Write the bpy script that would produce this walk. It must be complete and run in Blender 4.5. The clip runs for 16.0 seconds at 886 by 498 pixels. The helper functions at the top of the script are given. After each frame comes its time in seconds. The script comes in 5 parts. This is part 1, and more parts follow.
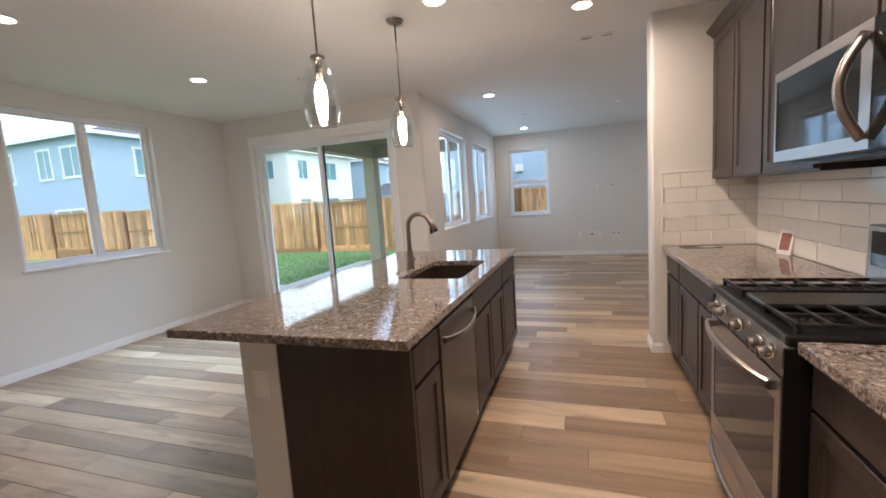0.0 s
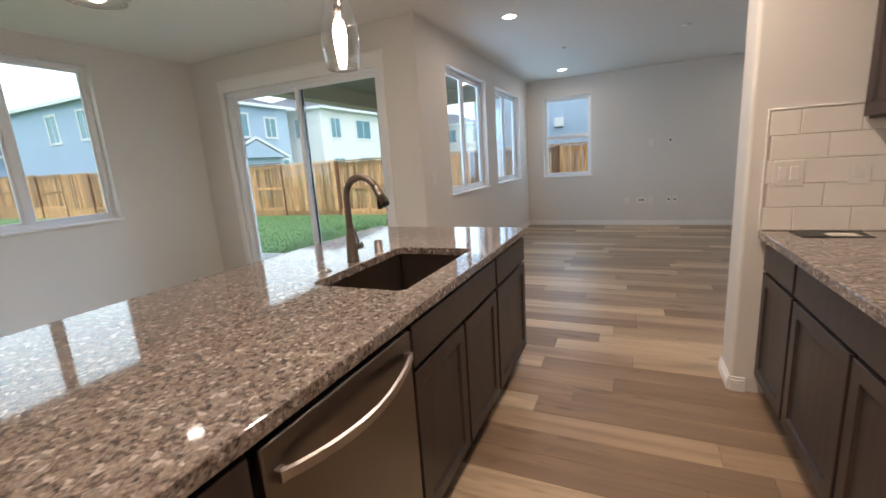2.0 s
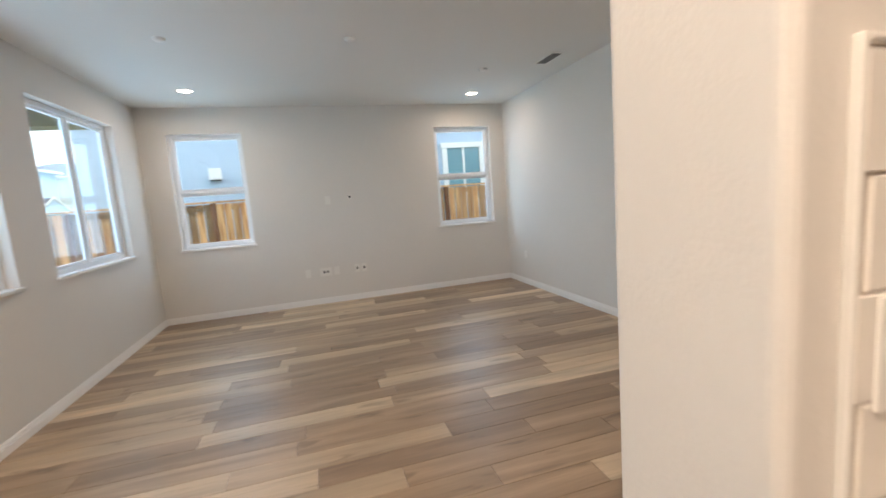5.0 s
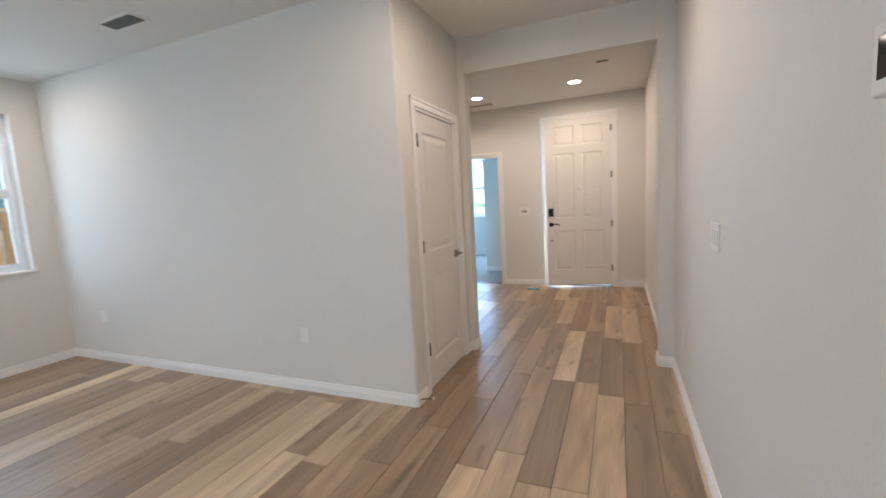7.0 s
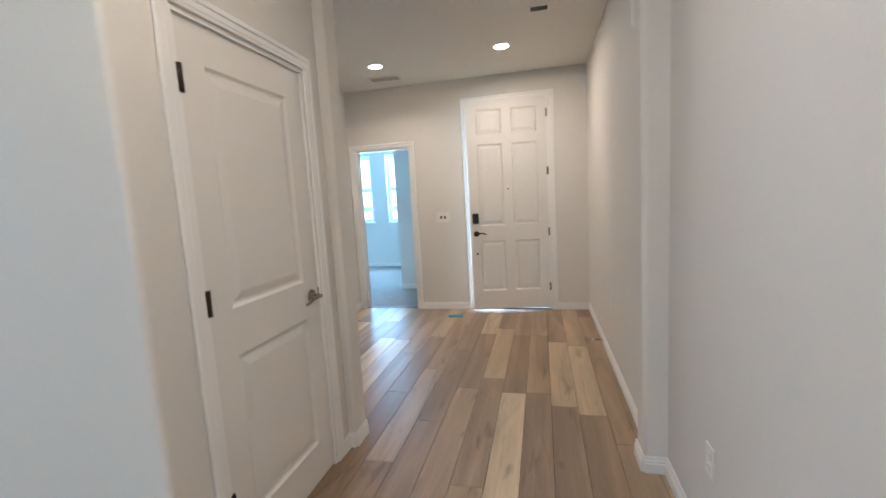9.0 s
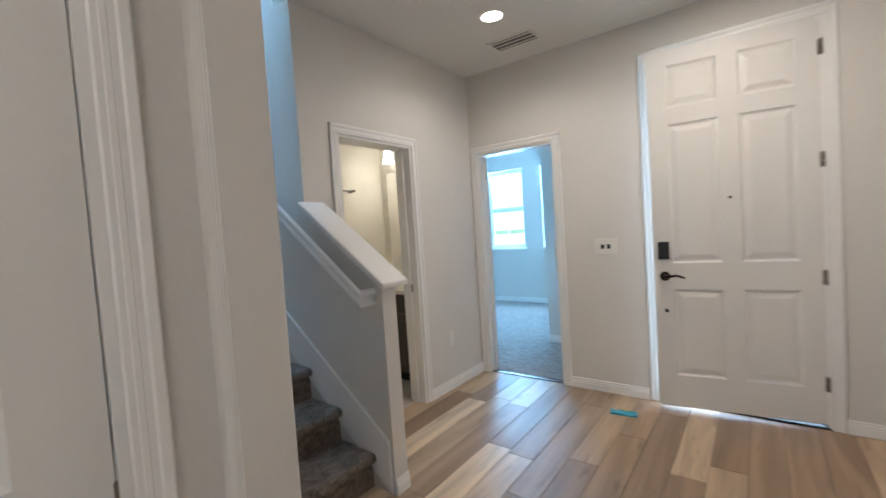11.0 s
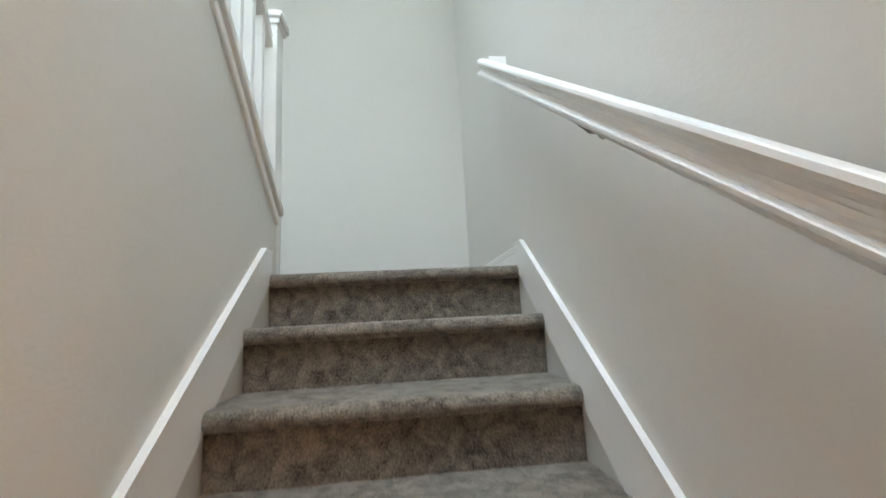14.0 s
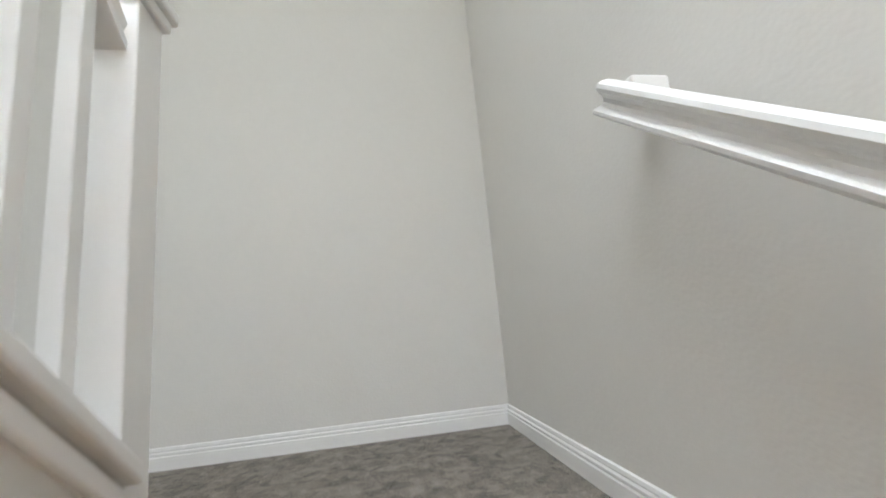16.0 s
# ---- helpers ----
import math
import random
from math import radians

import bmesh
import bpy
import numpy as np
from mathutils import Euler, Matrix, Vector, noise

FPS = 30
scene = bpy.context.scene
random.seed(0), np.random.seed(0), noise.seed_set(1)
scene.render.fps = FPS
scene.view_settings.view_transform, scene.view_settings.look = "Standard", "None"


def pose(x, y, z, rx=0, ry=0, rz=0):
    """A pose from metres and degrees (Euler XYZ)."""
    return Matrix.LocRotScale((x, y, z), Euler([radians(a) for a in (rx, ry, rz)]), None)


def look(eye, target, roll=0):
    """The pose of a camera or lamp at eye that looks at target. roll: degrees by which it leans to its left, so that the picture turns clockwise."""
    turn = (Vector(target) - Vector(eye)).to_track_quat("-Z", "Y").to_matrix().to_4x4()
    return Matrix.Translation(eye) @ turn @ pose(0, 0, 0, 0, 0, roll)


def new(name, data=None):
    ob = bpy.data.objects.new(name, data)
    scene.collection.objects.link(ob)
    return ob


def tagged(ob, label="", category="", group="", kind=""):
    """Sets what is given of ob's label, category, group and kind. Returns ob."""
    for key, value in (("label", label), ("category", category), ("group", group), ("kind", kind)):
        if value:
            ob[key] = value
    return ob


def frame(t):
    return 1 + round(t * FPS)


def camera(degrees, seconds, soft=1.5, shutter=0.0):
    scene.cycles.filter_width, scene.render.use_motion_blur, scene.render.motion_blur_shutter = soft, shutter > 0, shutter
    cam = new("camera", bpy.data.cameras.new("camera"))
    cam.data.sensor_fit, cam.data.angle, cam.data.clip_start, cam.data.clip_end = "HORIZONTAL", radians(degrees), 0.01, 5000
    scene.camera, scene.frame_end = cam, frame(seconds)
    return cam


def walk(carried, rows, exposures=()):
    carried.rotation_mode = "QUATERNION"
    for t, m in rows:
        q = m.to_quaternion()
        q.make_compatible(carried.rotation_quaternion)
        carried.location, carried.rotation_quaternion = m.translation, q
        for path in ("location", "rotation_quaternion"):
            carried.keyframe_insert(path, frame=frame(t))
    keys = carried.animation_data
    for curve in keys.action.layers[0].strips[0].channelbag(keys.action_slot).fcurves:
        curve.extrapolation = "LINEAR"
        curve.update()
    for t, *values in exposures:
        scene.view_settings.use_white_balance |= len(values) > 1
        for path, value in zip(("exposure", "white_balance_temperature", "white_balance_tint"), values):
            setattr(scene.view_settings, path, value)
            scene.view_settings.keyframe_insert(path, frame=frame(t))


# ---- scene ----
cam = camera(93.07, 16.0, soft=1.6, shutter=0.3)
PATH = [
    (0, pose(0.000, 0.000, 1.412, 83.30, 3.77, 18.32)),
    (0.5, pose(0.002, 0.280, 1.416, 83.60, 2.88, 15.82)),
    (1, pose(-0.015, 0.571, 1.403, 83.19, 2.93, 14.32)),
    (1.5, pose(-0.007, 0.909, 1.390, 81.22, 3.46, 16.34)),
    (2, pose(0.009, 1.220, 1.362, 78.35, 3.72, 23.88)),
    (2.5, pose(-0.010, 1.544, 1.363, 78.45, 4.33, 25.44)),
    (3, pose(-0.015, 1.912, 1.384, 80.40, 4.13, 21.60)),
    (3.5, pose(-0.001, 2.319, 1.408, 82.35, 4.41, 13.69)),
    (3.7, pose(0.011, 2.489, 1.421, 82.90, 4.62, 9.75)),
    (6, pose(0.279, 4.182, 1.375, 83.92, 3.68, -40.51)),
    (6.5, pose(0.405, 4.380, 1.389, 83.50, 3.36, -54.62)),
    (7, pose(0.609, 4.472, 1.387, 83.45, 3.26, -67.53)),
    (7.5, pose(0.938, 4.543, 1.414, 83.57, 3.31, -75.16)),
    (8, pose(1.284, 4.599, 1.392, 84.02, 3.25, -78.37)),
    (8.2, pose(1.432, 4.610, 1.385, 84.03, 3.36, -78.82)),
    (10.3, pose(3.238, 4.735, 1.376, 84.40, 3.50, -66.75)),
    (10.5, look((3.397, 4.766, 1.354), (5.188, 5.644, 1.203), -3.6)),
    (11, look((3.789, 4.87, 1.362), (5.385, 6.072, 1.271), -3.8)),
    (11.5, look((4.129, 5.064, 1.337), (5.458, 6.558, 1.281), -4.4)),
    (12, look((4.436, 5.339, 1.336), (5.426, 7.076, 1.283), -4.0)),
    (12.5, look((4.66, 5.731, 1.335), (5.242, 7.645, 1.32), -3.5)),
    (13, look((4.761, 6.139, 1.367), (5.148, 8.099, 1.456), -3.2)),
    (13.5, look((4.823, 6.575, 1.387), (5.089, 8.545, 1.605), -3.1)),
    (14, look((4.814, 6.948, 1.56), (5.022, 8.91, 1.884), -3.0)),
    (14.5, look((4.804, 7.19, 1.721), (4.973, 9.156, 2.048), -1.3)),
    (15, look((4.745, 7.413, 1.895), (4.885, 9.379, 2.233), -2.0)),
    (15.5, look((4.742, 7.63, 2.064), (4.993, 9.583, 2.413), -3.9)),
    (16, look((4.723, 7.894, 2.22), (5.067, 9.834, 2.562), -5.1)),
]
EXPOSURES = [(0.0, 0.95, 5900, 19), (0.5, 0.97, 6350, 20), (1.5, 0.97, 6500, 19), (2.2, 0.72, 5950, 18), (3.0, 0.74, 6200, 17), (3.5, 0.8, 6050, 18), (6.0, 1.38, 6400, 17), (6.5, 1.4, 6050, 17), (7.0, 1.45, 5950, 17), (8.2, 1.47, 5750, 14), (10.5, 1.4, 5400, 11), (11.0, 1.32, 5350, 11), (11.5, 1.36, 5200, 11), (12.5, 1.63, 6250, 16), (13.0, 1.82, 6250, 18), (13.5, 1.93, 7500, 23), (14.5, 2.05, 8900, 30), (15.2, 1.95, 9200, 33), (16.0, 1.9, 9300, 36)]
walk(cam, PATH, EXPOSURES)

# ---- daylight ----
world = bpy.data.worlds.new("overcast_sky")
scene.world = world
world.use_nodes = True
wn = world.node_tree
sky = wn.nodes.new("ShaderNodeTexSky")
sky.sky_type = 'NISHITA'
sky.sun_disc = False
sky.sun_elevation, sky.sun_rotation = radians(60), radians(120)
sky.air_density, sky.dust_density, sky.ozone_density = 0.8, 3.0, 0.6
wn.links.new(sky.outputs[0], wn.nodes["Background"].inputs[0])
wn.nodes["Background"].inputs[1].default_value = 0.09
sun_data = bpy.data.lights.new("sun", 'SUN')
sun_data.energy, sun_data.angle, sun_data.color = 0.8, radians(30), (1.0, 0.97, 0.92)
sun = new("sun", sun_data)
sun.matrix_world = look((12, -7, 24), (0, 0, 0))

# ---- lamps: names, places, power ----
CEIL = 2.75
WARM = (1.0, 0.79, 0.57)
DOWN_W, FOYER_W, PENDANT_W, BATH_W = 4.0, 3.9, 1.7, 1.3


def area_lamp(name, m, size_x, size_y, watts, colour, shape='RECTANGLE', spread=180):
    data = bpy.data.lights.new(name, 'AREA')
    data.shape, data.size, data.energy, data.color = shape, size_x, watts, colour
    if shape in ('RECTANGLE', 'ELLIPSE'):
        data.size_y = size_y
    data.spread = radians(spread)
    ob = new(name, data)
    ob.matrix_world = m
    return ob


DAY, DAY_BLUE, FILL_UP = (0.52, 0.77, 1.0), (0.34, 0.68, 1.0), (0.45, 0.75, 1.0)
# sky light entering the window and door openings, plus added fill lamps upstairs
for nm, eye, aim, w, h, watts, tone in (
        ("skylight_west_window", (-5.2, 3.18, 1.75), (-4.3, 2.9, 0.0), 1.3, 1.4, 3, DAY),
        ("skylight_sliding_door", (-3.4, 5.3, 1.25), (-3.5, 3.2, 0.0), 2.0, 2.1, 24, DAY),
        ("skylight_patio_window_a", (-2.1, 6.44, 1.7), (3, 6.44, 1.2), 1.3, 1.35, 8, DAY),
        ("skylight_patio_window_b", (-2.1, 8.33, 1.7), (3, 8.33, 1.2), 1.3, 1.35, 8, DAY),
        ("skylight_north_window_a", (-1.15, 9.92, 1.7), (-1.15, 5, 1.2), 0.8, 1.4, 5, DAY),
        ("skylight_north_window_b", (2.35, 9.92, 1.7), (2.35, 5, 1.2), 0.8, 1.4, 5, DAY),
        ("skylight_bedroom_a", (10.7, 8.5, 1.7), (7, 8.3, 1.0), 0.65, 1.4, 40, DAY_BLUE),
        ("skylight_bedroom_b", (10.7, 7.45, 1.7), (7, 7.4, 1.0), 0.65, 1.4, 40, DAY_BLUE),
        # these three are added inside the closed upper shell, no opening behind them
        ("skylight_upstairs", (4.2, 4.3, 4.6), (4.6, 8.0, 2.0), 2.0, 1.2, 3, FILL_UP),
        ("skylight_upstairs_west", (3.2, 7.6, 4.5), (6.0, 7.8, 3.0), 1.6, 1.2, 8, FILL_UP),
        ("skylight_upstairs_roof", (4.35, 6.4, 5.56), (4.35, 6.4, 0.0), 1.6, 2.4, 36, FILL_UP),
        ("skylight_front_door", (7.9, 5.0, 1.3), (6.0, 5.2, 0.6), 1.0, 2.2, 12, DAY)):
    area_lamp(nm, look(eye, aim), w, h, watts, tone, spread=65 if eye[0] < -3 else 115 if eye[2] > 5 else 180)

# ---- helpers ----


def lin(r, g, b):
    return tuple(((c / 255) / 12.92 if c / 255 <= 0.04045 else ((c / 255 + 0.055) / 1.055) ** 2.4) for c in (r, g, b)) + (1.0,)


def material(name, colour, rough=0.5, metal=0.0, vary=0.06, scale=4.0, fine=60.0, bump=0.0, bump_scale=200.0, spec=0.5, obj_vary=0.0):
    m = bpy.data.materials.new(name)
    m.use_nodes = True
    nt = m.node_tree
    b = nt.nodes["Principled BSDF"]
    tc = nt.nodes.new("ShaderNodeTexCoord")
    n1 = nt.nodes.new("ShaderNodeTexNoise")
    n1.inputs["Scale"].default_value, n1.inputs["Detail"].default_value = scale, 3
    n2 = nt.nodes.new("ShaderNodeTexNoise")
    n2.inputs["Scale"].default_value, n2.inputs["Detail"].default_value = fine, 2
    for n in (n1, n2):
        nt.links.new(tc.outputs["Object"], n.inputs["Vector"])
    add = nt.nodes.new("ShaderNodeMath")
    add.operation = 'ADD'
    nt.links.new(n1.outputs[0], add.inputs[0])
    nt.links.new(n2.outputs[0], add.inputs[1])
    last = add.outputs[0]
    if obj_vary:
        oi = nt.nodes.new("ShaderNodeObjectInfo")
        mu = nt.nodes.new("ShaderNodeMath")
        mu.operation = 'MULTIPLY_ADD'
        mu.inputs[1].default_value = obj_vary / max(vary, 1e-3)
        nt.links.new(oi.outputs["Random"], mu.inputs[0])
        nt.links.new(last, mu.inputs[2])
        last = mu.outputs[0]
    ramp = nt.nodes.new("ShaderNodeMapRange")
    ramp.inputs["From Min"].default_value = 0.5
    ramp.inputs["From Max"].default_value = 1.5 + (obj_vary / max(vary, 1e-3) if obj_vary else 0)
    ramp.inputs["To Min"].default_value = 1 - vary - obj_vary
    ramp.inputs["To Max"].default_value = 1 + vary + obj_vary
    nt.links.new(last, ramp.inputs["Value"])
    mix = nt.nodes.new("ShaderNodeVectorMath")
    mix.operation = 'SCALE'
    mix.inputs[0].default_value = colour[:3]
    nt.links.new(ramp.outputs[0], mix.inputs["Scale"])
    nt.links.new(mix.outputs[0], b.inputs["Base Color"])
    rr = nt.nodes.new("ShaderNodeMapRange")
    rr.inputs["To Min"].default_value, rr.inputs["To Max"].default_value = max(rough - 0.06, 0.02), min(rough + 0.06, 1)
    nt.links.new(n2.outputs[0], rr.inputs["Value"])
    nt.links.new(rr.outputs[0], b.inputs["Roughness"])
    b.inputs["Metallic"].default_value = metal
    b.inputs["Specular IOR Level"].default_value = spec
    if bump:
        n3 = nt.nodes.new("ShaderNodeTexNoise")
        n3.inputs["Scale"].default_value, n3.inputs["Detail"].default_value = bump_scale, 3
        nt.links.new(tc.outputs["Object"], n3.inputs["Vector"])
        bp = nt.nodes.new("ShaderNodeBump")
        bp.inputs["Strength"].default_value, bp.inputs["Distance"].default_value = bump, 0.01
        nt.links.new(n3.outputs[0], bp.inputs["Height"])
        nt.links.new(bp.outputs[0], b.inputs["Normal"])
    return m


def emitter(name, colour, strength):
    m = bpy.data.materials.new(name)
    m.use_nodes = True
    b = m.node_tree.nodes["Principled BSDF"]
    b.inputs["Base Color"].default_value = (0.8, 0.8, 0.8, 1)
    b.inputs["Emission Color"].default_value = (*colour, 1)
    b.inputs["Emission Strength"].default_value = strength
    return m


def glass_material(name, tint=(0.93, 0.97, 0.97), gloss=1.0, power=5.0):
    m = bpy.data.materials.new(name)
    m.use_nodes = True
    nt = m.node_tree
    out = nt.nodes["Material Output"]
    nt.nodes.remove(nt.nodes["Principled BSDF"])
    tr = nt.nodes.new("ShaderNodeBsdfTransparent")
    tr.inputs[0].default_value = (*tint, 1)
    gl = nt.nodes.new("ShaderNodeBsdfGlossy")
    gl.inputs["Roughness"].default_value = 0.02
    gl.inputs["Color"].default_value = (gloss, gloss, gloss, 1)
    lw = nt.nodes.new("ShaderNodeLayerWeight")
    lw.inputs[0].default_value = 0.5
    pw = nt.nodes.new("ShaderNodeMath")
    pw.operation = 'POWER'
    pw.inputs[1].default_value = power
    nt.links.new(lw.outputs["Facing"], pw.inputs[0])
    fr = nt.nodes.new("ShaderNodeMath")
    fr.operation = 'MULTIPLY_ADD'
    fr.inputs[1].default_value, fr.inputs[2].default_value = 0.85, 0.03
    nt.links.new(pw.outputs[0], fr.inputs[0])
    mx = nt.nodes.new("ShaderNodeMixShader")
    nt.links.new(fr.outputs[0], mx.inputs[0])
    nt.links.new(tr.outputs[0], mx.inputs[1])
    nt.links.new(gl.outputs[0], mx.inputs[2])
    nt.links.new(mx.outputs[0], out.inputs[0])
    return m


def plank_material(name, island=False):
    m = bpy.data.materials.new(name)
    m.use_nodes = True
    nt = m.node_tree
    b = nt.nodes["Principled BSDF"]
    if island:
        rnd = nt.nodes.new("ShaderNodeNewGeometry").outputs["Random Per Island"]
    else:
        rnd = nt.nodes.new("ShaderNodeObjectInfo").outputs["Random"]
    tc = nt.nodes.new("ShaderNodeTexCoord")
    off = nt.nodes.new("ShaderNodeVectorMath")
    off.operation = 'MULTIPLY_ADD'
    comb = nt.nodes.new("ShaderNodeCombineXYZ")
    for k, s in enumerate((37.0, 11.0, 5.0)):
        mu = nt.nodes.new("ShaderNodeMath")
        mu.operation = 'MULTIPLY'
        mu.inputs[1].default_value = s
        nt.links.new(rnd, mu.inputs[0])
        nt.links.new(mu.outputs[0], comb.inputs[k])
    off.inputs[1].default_value = (1.0, 1.0, 1.0)
    nt.links.new(tc.outputs["Object"], off.inputs[0])
    nt.links.new(comb.outputs[0], off.inputs[2])
    def stretched(sx, sy, scale, detail, dist=0.0):
        mp = nt.nodes.new("ShaderNodeMapping")
        mp.inputs["Scale"].default_value = (sx, sy, 1)
        nt.links.new(off.outputs[0], mp.inputs[0])
        n = nt.nodes.new("ShaderNodeTexNoise")
        n.inputs["Scale"].default_value, n.inputs["Detail"].default_value = scale, detail
        n.inputs["Distortion"].default_value = dist
        nt.links.new(mp.outputs[0], n.inputs["Vector"])
        return n.outputs[0]
    cloud = stretched(0.42, 4.2, 1.7, 3, 1.0)
    grain = stretched(1.2, 28.0, 4.0, 5, 0.6)
    knot = stretched(1.6, 6.0, 2.0, 2, 0.4)
    base = nt.nodes.new("ShaderNodeValToRGB")
    cr = base.color_ramp
    cr.interpolation = 'LINEAR'
    cr.elements[0].position, cr.elements[0].color = 0.0, lin(134, 112, 90)
    cr.elements[1].position, cr.elements[1].color = 1.0, lin(206, 186, 157)
    for p, c in ((0.25, lin(148, 125, 101)), (0.5, lin(161, 137, 111)), (0.75, lin(172, 149, 121)), (0.9, lin(194, 172, 143))):
        e = cr.elements.new(p)
        e.color = c
    nt.links.new(rnd, base.inputs[0])
    def blend(a, fac_socket, lo, hi, colour_scale):
        mr = nt.nodes.new("ShaderNodeMapRange")
        mr.inputs["From Min"].default_value, mr.inputs["From Max"].default_value = lo, hi
        mr.inputs["To Min"].default_value, mr.inputs["To Max"].default_value = colour_scale
        nt.links.new(fac_socket, mr.inputs["Value"])
        sc = nt.nodes.new("ShaderNodeVectorMath")
        sc.operation = 'SCALE'
        nt.links.new(a, sc.inputs[0])
        nt.links.new(mr.outputs[0], sc.inputs["Scale"])
        return sc.outputs[0]
    c = blend(base.outputs[0], cloud, 0.32, 0.72, (0.84, 1.38))
    c = blend(c, grain, 0.3, 0.7, (0.91, 1.07))
    c = blend(c, knot, 0.62, 0.74, (1.0, 0.66))
    nt.links.new(c, b.inputs["Base Color"])
    rr = nt.nodes.new("ShaderNodeMapRange")
    rr.inputs["To Min"].default_value, rr.inputs["To Max"].default_value = 0.3, 0.5
    nt.links.new(grain, rr.inputs["Value"])
    nt.links.new(rr.outputs[0], b.inputs["Roughness"])
    bp = nt.nodes.new("ShaderNodeBump")
    bp.inputs["Strength"].default_value, bp.inputs["Distance"].default_value = 0.12, 0.004
    nt.links.new(grain, bp.inputs["Height"])
    nt.links.new(bp.outputs[0], b.inputs["Normal"])
    return m


def granite_material(name):
    m = bpy.data.materials.new(name)
    m.use_nodes = True
    nt = m.node_tree
    b = nt.nodes["Principled BSDF"]
    tc = nt.nodes.new("ShaderNodeTexCoord")
    def vor(scale):
        v = nt.nodes.new("ShaderNodeTexVoronoi")
        v.inputs["Scale"].default_value = scale
        ns = nt.nodes.new("ShaderNodeTexNoise")
        ns.inputs["Scale"].default_value = scale * 0.7
        mixv = nt.nodes.new("ShaderNodeVectorMath")
        mixv.operation = 'MULTIPLY_ADD'
        mixv.inputs[1].default_value = (0.02, 0.02, 0.02)
        nt.links.new(tc.outputs["Object"], ns.inputs["Vector"])
        nt.links.new(ns.outputs[1], mixv.inputs[0])
        nt.links.new(tc.outputs["Object"], mixv.inputs[2])
        nt.links.new(mixv.outputs[0], v.inputs["Vector"])
        sep = nt.nodes.new("ShaderNodeSeparateColor")
        nt.links.new(v.outputs["Color"], sep.inputs[0])
        return sep.outputs[0]
    big, small = vor(88.0), vor(220.0)
    ramp = nt.nodes.new("ShaderNodeValToRGB")
    cr = ramp.color_ramp
    cr.interpolation = 'CONSTANT'
    cr.elements[0].position, cr.elements[0].color = 0.0, lin(30, 26, 25)
    cr.elements[1].position, cr.elements[1].color = 0.92, lin(196, 186, 178)
    for p, col in ((0.13, lin(80, 66, 58)), (0.3, lin(118, 104, 94)), (0.5, lin(134, 120, 110)), (0.72, lin(138, 129, 123))):
        e = cr.elements.new(p)
        e.color = col
    nt.links.new(big, ramp.inputs[0])
    ramp2 = nt.nodes.new("ShaderNodeValToRGB")
    c2 = ramp2.color_ramp
    c2.interpolation = 'CONSTANT'
    c2.elements[0].position, c2.elements[0].color = 0.0, lin(46, 38, 36)
    c2.elements[1].position, c2.elements[1].color = 0.82, lin(206, 190, 174)
    for p, col in ((0.2, lin(122, 108, 98)), (0.45, lin(150, 137, 126)), (0.65, lin(156, 146, 140))):
        e = c2.elements.new(p)
        e.color = col
    nt.links.new(small, ramp2.inputs[0])
    mx = nt.nodes.new("ShaderNodeMix")
    mx.data_type = 'RGBA'
    mx.inputs[0].default_value = 0.36
    nt.links.new(ramp.outputs[0], mx.inputs[6])
    nt.links.new(ramp2.outputs[0], mx.inputs[7])
    nt.links.new(mx.outputs[2], b.inputs["Base Color"])
    b.inputs["Roughness"].default_value = 0.055
    b.inputs["Specular IOR Level"].default_value = 0.75
    return m


def carpet_material(name, light, dark):
    m = bpy.data.materials.new(name)
    m.use_nodes = True
    nt = m.node_tree
    b = nt.nodes["Principled BSDF"]
    tc = nt.nodes.new("ShaderNodeTexCoord")
    n1 = nt.nodes.new("ShaderNodeTexNoise")
    n1.inputs["Scale"].default_value, n1.inputs["Detail"].default_value = 19.0, 7
    n1.inputs["Distortion"].default_value = 0.8
    n2 = nt.nodes.new("ShaderNodeTexNoise")
    n2.inputs["Scale"].default_value, n2.inputs["Detail"].default_value = 170.0, 5
    for n in (n1, n2):
        nt.links.new(tc.outputs["Object"], n.inputs["Vector"])
    mu = nt.nodes.new("ShaderNodeMath")
    mu.operation = 'MULTIPLY_ADD'
    mu.inputs[1].default_value = 0.55
    nt.links.new(n1.outputs[0], mu.inputs[0])
    mu2 = nt.nodes.new("ShaderNodeMath")
    mu2.operation = 'MULTIPLY'
    mu2.inputs[1].default_value = 0.5
    nt.links.new(n2.outputs[0], mu2.inputs[0])
    nt.links.new(mu2.outputs[0], mu.inputs[2])
    ramp = nt.nodes.new("ShaderNodeValToRGB")
    ramp.color_ramp.elements[0].position, ramp.color_ramp.elements[0].color = 0.38, dark
    ramp.color_ramp.elements[1].position, ramp.color_ramp.elements[1].color = 0.66, light
    nt.links.new(mu.outputs[0], ramp.inputs[0])
    nt.links.new(ramp.outputs[0], b.inputs["Base Color"])
    b.inputs["Roughness"].default_value = 0.95
    b.inputs["Specular IOR Level"].default_value = 0.1
    b.inputs["Sheen Weight"].default_value = 0.25
    bp = nt.nodes.new("ShaderNodeBump")
    bp.inputs["Strength"].default_value, bp.inputs["Distance"].default_value = 0.9, 0.006
    nt.links.new(n2.outputs[0], bp.inputs["Height"])
    nt.links.new(bp.outputs[0], b.inputs["Normal"])
    return m


